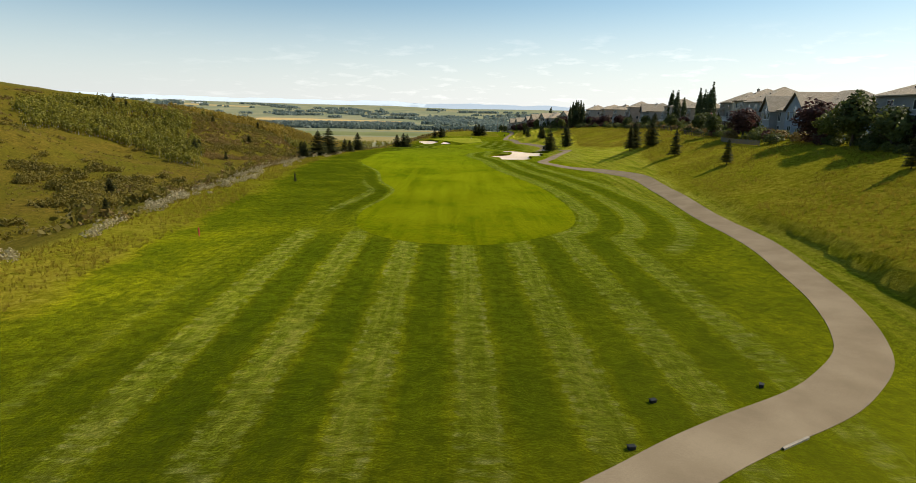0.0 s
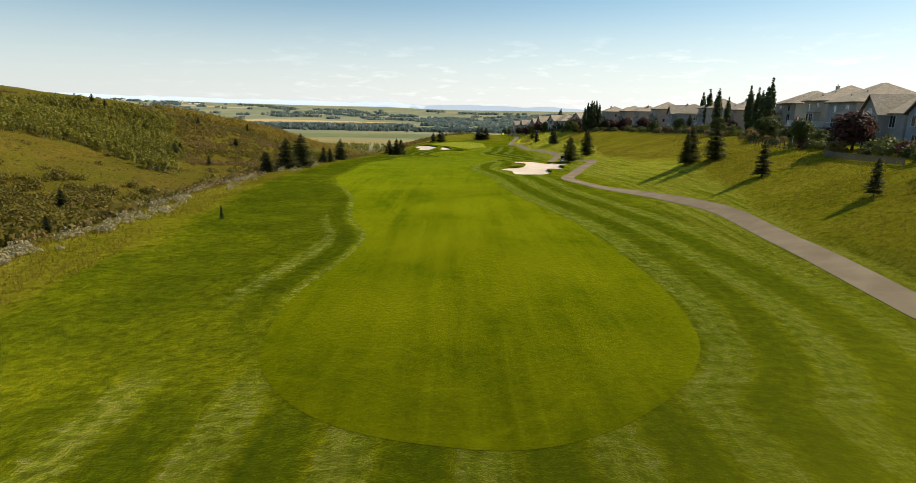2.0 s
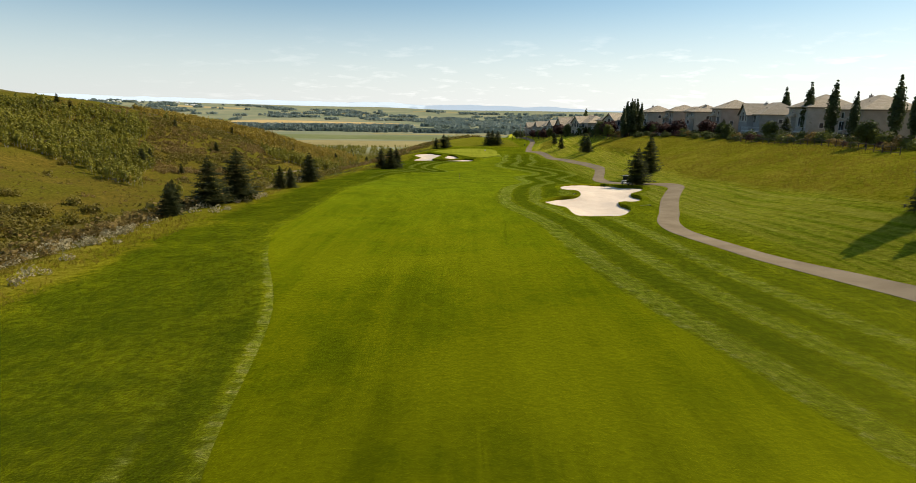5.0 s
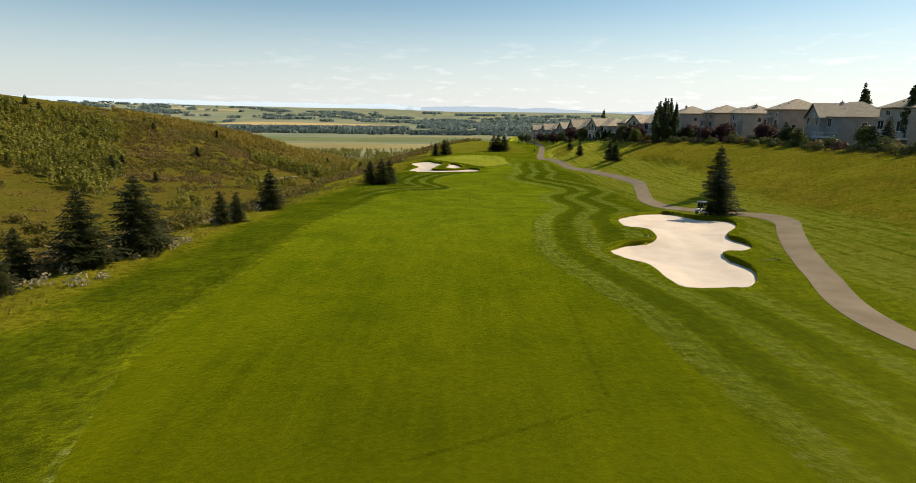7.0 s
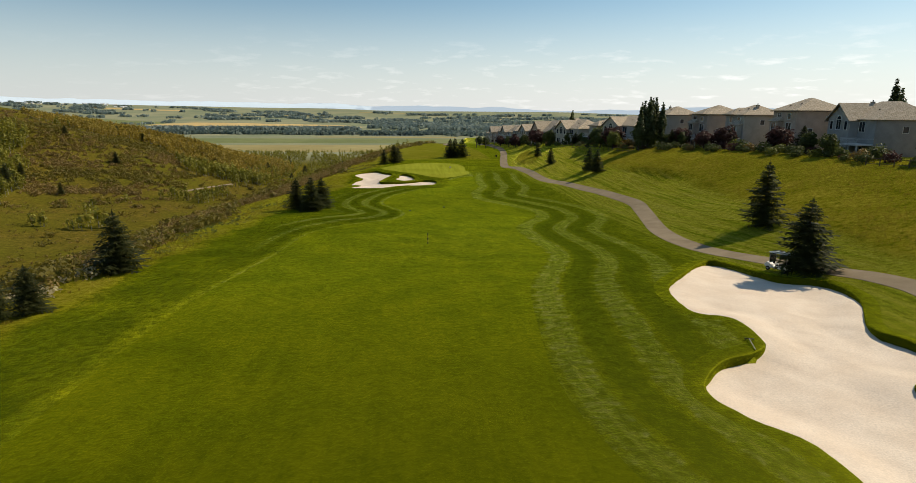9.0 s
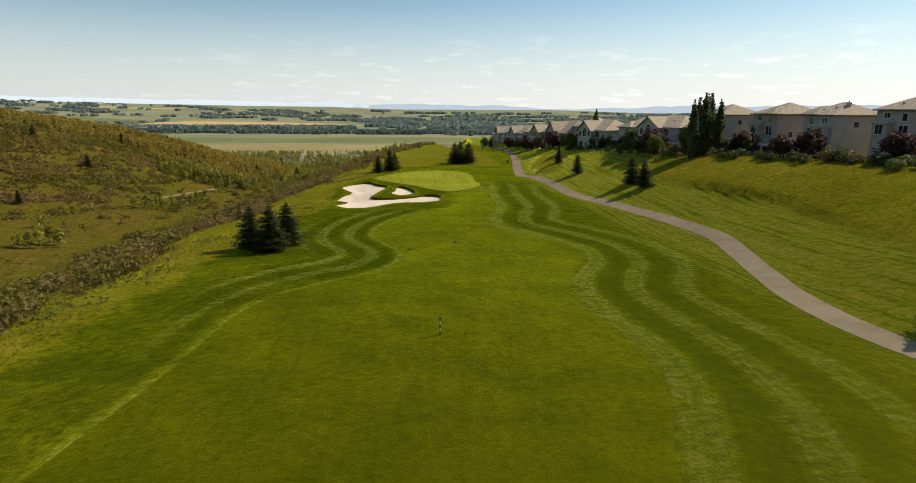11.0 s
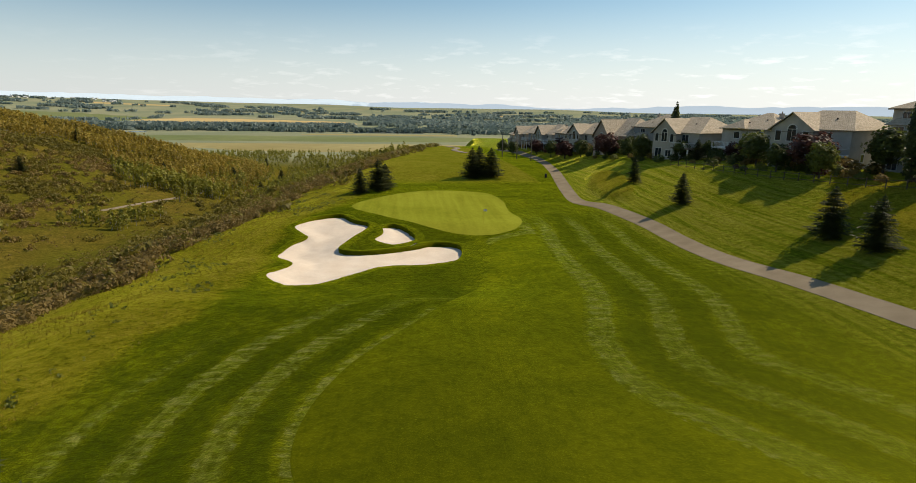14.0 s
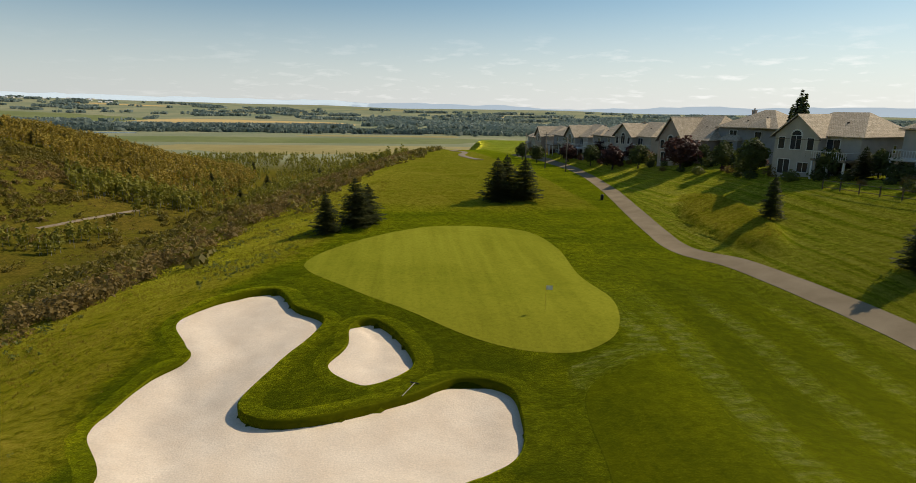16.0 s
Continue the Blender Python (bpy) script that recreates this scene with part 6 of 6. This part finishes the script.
def placed(ob, x, y, turn=0.0, rise=0.0):
    ob.matrix_basis = pose(x, y, float(land(x, y)) + rise, 0, 0, turn)
    return ob


# flagstick in the green
flagstick = placed(tagged(new("flagstick", None), "thin flagstick with a small white flag in the green", "flagstick"), 10.9, 325.2, 0, 0.05)
part("pole", turned("pole", [(0.016, -0.2), (0.016, 1.1), (0.012, 2.15), (0.004, 2.17)], 8, MAT_YELLOW), None, flagstick)
cloth = [(0.014 + 0.5 * u, 0.05 * math.sin(5 * u), 2.12 - 0.36 * v) for v in (0, 0.5, 1) for u in np.linspace(0, 1, 6)]
part("flag", sheet("flag", cloth + [(a, b + 0.008, c) for a, b, c in cloth], np.concatenate([grid_faces(3, 6), grid_faces(3, 6)[:, ::-1] + 18]), MAT_WHITE), None, flagstick)
# distance post in the fairway
marker = placed(tagged(new("distance_post", None), "black and yellow banded distance post in the fairway", "post"), 0.5, 219.7, 0, 0.03)
for k in range(5):
    part("band", turned("band", [(0.055, 0.28 * k), (0.055, 0.28 * k + 0.28)], 10, MAT_BLACK if k % 2 == 0 else MAT_YELLOW), None, marker)
part("cap", turned("cap", [(0.055, 1.40), (0.045, 1.44), (0.01, 1.46)], 10, MAT_BLACK), None, marker)
# low dark tee boxes on the grass
for x, y, turn in ((13.6, 25.0, 20), (19.3, 26.6, 60), (11.6, 21.4, 10), (-1.6, 253.7, 30), (5.0, 258.2, 0)):
    box = placed(tagged(new("ground_box", None), "small black plastic box standing on mown grass", "box", "black boxes on the grass"), x, y, turn, 0.02)
    part("body", blocks("body", [(-0.15, 0.15, -0.1, 0.1, -0.05, 0.11)], MAT_BLACK, 0.02), None, box)
    part("lid", blocks("lid", [(-0.165, 0.165, -0.115, 0.115, 0.11, 0.14)], MAT_BLACK, 0.01), None, box)
stake = placed(tagged(new("hazard_stake", None), "short red hazard stake in the long grass", "stake"), -20.1, 55.2)
part("shaft", blocks("shaft", [(-0.045, 0.045, -0.045, 0.045, -0.2, 0.78)], MAT_REDPAINT), None, stake)
part("tip", turned("tip", [(0.062, 0.78), (0.03, 0.84), (0.004, 0.86)], 4, MAT_REDPAINT, False), None, stake)
# rakes left by the bunkers
for x, y, turn in ((19.6, 179.6, 70), (-0.2, 314.1, 65), (28.6, 170.6, 20)):
    rake = placed(tagged(new("bunker_rake", None), "pale-handled bunker rake lying at the sand's edge", "rake", "bunker rakes"), x, y, turn, 0.17)
    part("handle", blocks("handle", [(-0.9, 0.9, -0.018, 0.018, 0.0, 0.036)], MAT_KERB), None, rake)
    part("head", blocks("head", [(0.88, 0.94, -0.3, 0.3, 0.0, 0.04)] + [(0.89, 0.93, -0.28 + 0.08 * k, -0.26 + 0.08 * k, -0.09, 0.0) for k in range(8)], MAT_BLACK), None, rake)
# litter bin beside the path
bin_ = placed(tagged(new("litter_bin", None), "dark litter bin beside the cart path", "bin"), 33.4, 377.5)
part("barrel", turned("barrel", [(0.24, 0.0), (0.27, 0.1), (0.28, 0.75), (0.26, 0.8)], 14, MAT_BLACK), None, bin_)
part("lid", turned("lid", [(0.30, 0.8), (0.30, 0.86), (0.18, 0.98), (0.03, 1.0)], 14, MAT_BLACK), None, bin_)


# golf cart parked in the shade of the spruces
def golf_cart(x, y, turn):
    cart = placed(tagged(new("golf_cart", None), "white golf cart parked under a spruce", "golf cart"), x, y, turn, 0.05)
    part("body", prism("body", [(-1.15, 0.32), (1.1, 0.32), (1.2, 0.55), (0.95, 0.82), (0.5, 0.62), (0.25, 0.42), (-0.35, 0.42), (-0.4, 0.66), (-1.15, 0.8)], -0.56, 0.56, MAT_WHITE), None, cart)
    part("seat", blocks("seat", [(-0.75, -0.2, -0.52, 0.52, 0.66, 0.80)], MAT_BLACK, 0.04), None, cart)
    part("backrest", blocks("backrest", [(-0.86, -0.74, -0.52, 0.52, 0.82, 1.2)], MAT_BLACK, 0.03), None, cart)
    part("roof", blocks("roof", [(-1.05, 0.85, -0.6, 0.6, 1.78, 1.86)], MAT_WHITE, 0.03), None, cart)
    for px, py in ((-0.95, -0.52), (-0.95, 0.52), (0.75, -0.52), (0.75, 0.52)):
        part("roof_post", blocks("roof_post", [(px - 0.02, px + 0.02, py - 0.02, py + 0.02, 0.6, 1.78)], MAT_STEEL), None, cart)
    part("windscreen", blocks("windscreen", [(0.74, 0.76, -0.5, 0.5, 0.85, 1.7)], MAT_GLASS), None, cart)
    part("steering_wheel", blocks("steering_wheel", [(0.30, 0.34, 0.1, 0.44, 0.95, 0.99), (0.32, 0.5, 0.25, 0.29, 0.7, 0.96)], MAT_BLACK), None, cart)
    for px in (-0.8, 0.82):
        for py in (-0.5, 0.5):
            wheel = part("wheel", turned("wheel", [(0.10, -0.09), (0.20, -0.09), (0.22, -0.05), (0.22, 0.05), (0.20, 0.09), (0.10, 0.09)], 16, MAT_RUBBER), None, cart)
            wheel.matrix_basis = pose(px, py, 0.22, 90)
            part("rim", turned("rim", [(0.02, -0.095), (0.10, -0.095), (0.10, 0.095), (0.02, 0.095)], 12, MAT_STEEL), None, wheel)


golf_cart(33.7, 198.1, 115)

# flagpole in a garden
flagpole = placed(tagged(new("garden_flagpole", None), "white flagpole with a red and white flag", "flagpole"), 61.4, 134.8)
part("pole", turned("pole", [(0.05, -0.2), (0.04, 2.6), (0.02, 5.2), (0.05, 5.25), (0.01, 5.32)], 8, MAT_WHITE), None, flagpole)
for y0, y1, mat in ((0.03, 0.28, MAT_REDPAINT), (0.28, 0.72, MAT_WHITE), (0.72, 0.97, MAT_REDPAINT)):
    co = [(0.05 * math.sin(9 * q) + off, -q * 1.2, 5.1 - 0.8 * v - 0.25 * q) for off in (0, 0.01) for v in (0, 1) for q in np.linspace(y0, y1, 4)]
    part("flag_panel", sheet("flag_panel", co, np.concatenate([grid_faces(2, 4), grid_faces(2, 4)[:, ::-1] + 8]), mat), None, flagpole)
# poles behind the green
for x, y, high in ((36.5, 432, 9.5), (33.0, 441, 9.0), (39.0, 421, 8.5)):
    pole = placed(tagged(new("utility_pole", None), "bare weathered wooden pole beyond the green", "pole", "wooden poles"), x, y)
    part("shaft", turned("shaft", [(0.16, -0.3), (0.14, high * 0.5), (0.10, high)], 10, MAT_WOOD), None, pole)
    part("crossarm", blocks("crossarm", [(-0.7, 0.7, -0.06, 0.06, high - 0.7, high - 0.56)], MAT_WOOD), None, pole)
# trails of bare earth in the valley and on the knoll
tagged(new("dirt_trail", ribbon("dirt_trail", spline([(-136, 503), (-132, 514), (-126.5, 532), (-121, 551)], False, 2.0), 1.0, 0.15, 0.5, MAT_EARTH)), "pale dirt trail on the valley spur", "trail", kind="structure")
tagged(new("knoll_trail", ribbon("knoll_trail", spline([(24, 470), (21, 500), (25, 530), (22, 560), (28, 590)], False, 2.0), 1.3, 0.12, 0.5, MAT_EARTH)), "pale dirt trail over the knoll", "trail", kind="structure")
# white far-off buildings of a town on the plateau
r = random.Random(9)
for k in range(26):
    x, y = r.uniform(-3000, -1500), r.uniform(3700, 4200)
    w, d, h = r.uniform(10, 26), r.uniform(8, 16), r.uniform(3, 6)
    shed = tagged(new("far_building", None), "small white building far off on the plain", "building", "far town")
    shed.matrix_basis = pose(x, y, float(land(x, y)), 0, 0, r.uniform(-20, 20))
    part("wall", blocks("wall", [(-w / 2, w / 2, -d / 2, d / 2, -2, h)], MAT_TRIM), None, shed)
    part("roof", slab([[(-w / 2 - 1, -d / 2 - 1, h), (w / 2 + 1, -d / 2 - 1, h), (w / 2, 0, h + 3), (-w / 2, 0, h + 3)], [(-w / 2 - 1, d / 2 + 1, h), (w / 2 + 1, d / 2 + 1, h), (w / 2, 0, h + 3), (-w / 2, 0, h + 3)]], 0.4), None, shed)
    shed.children[-1].data.materials.append(MAT_BRICK)
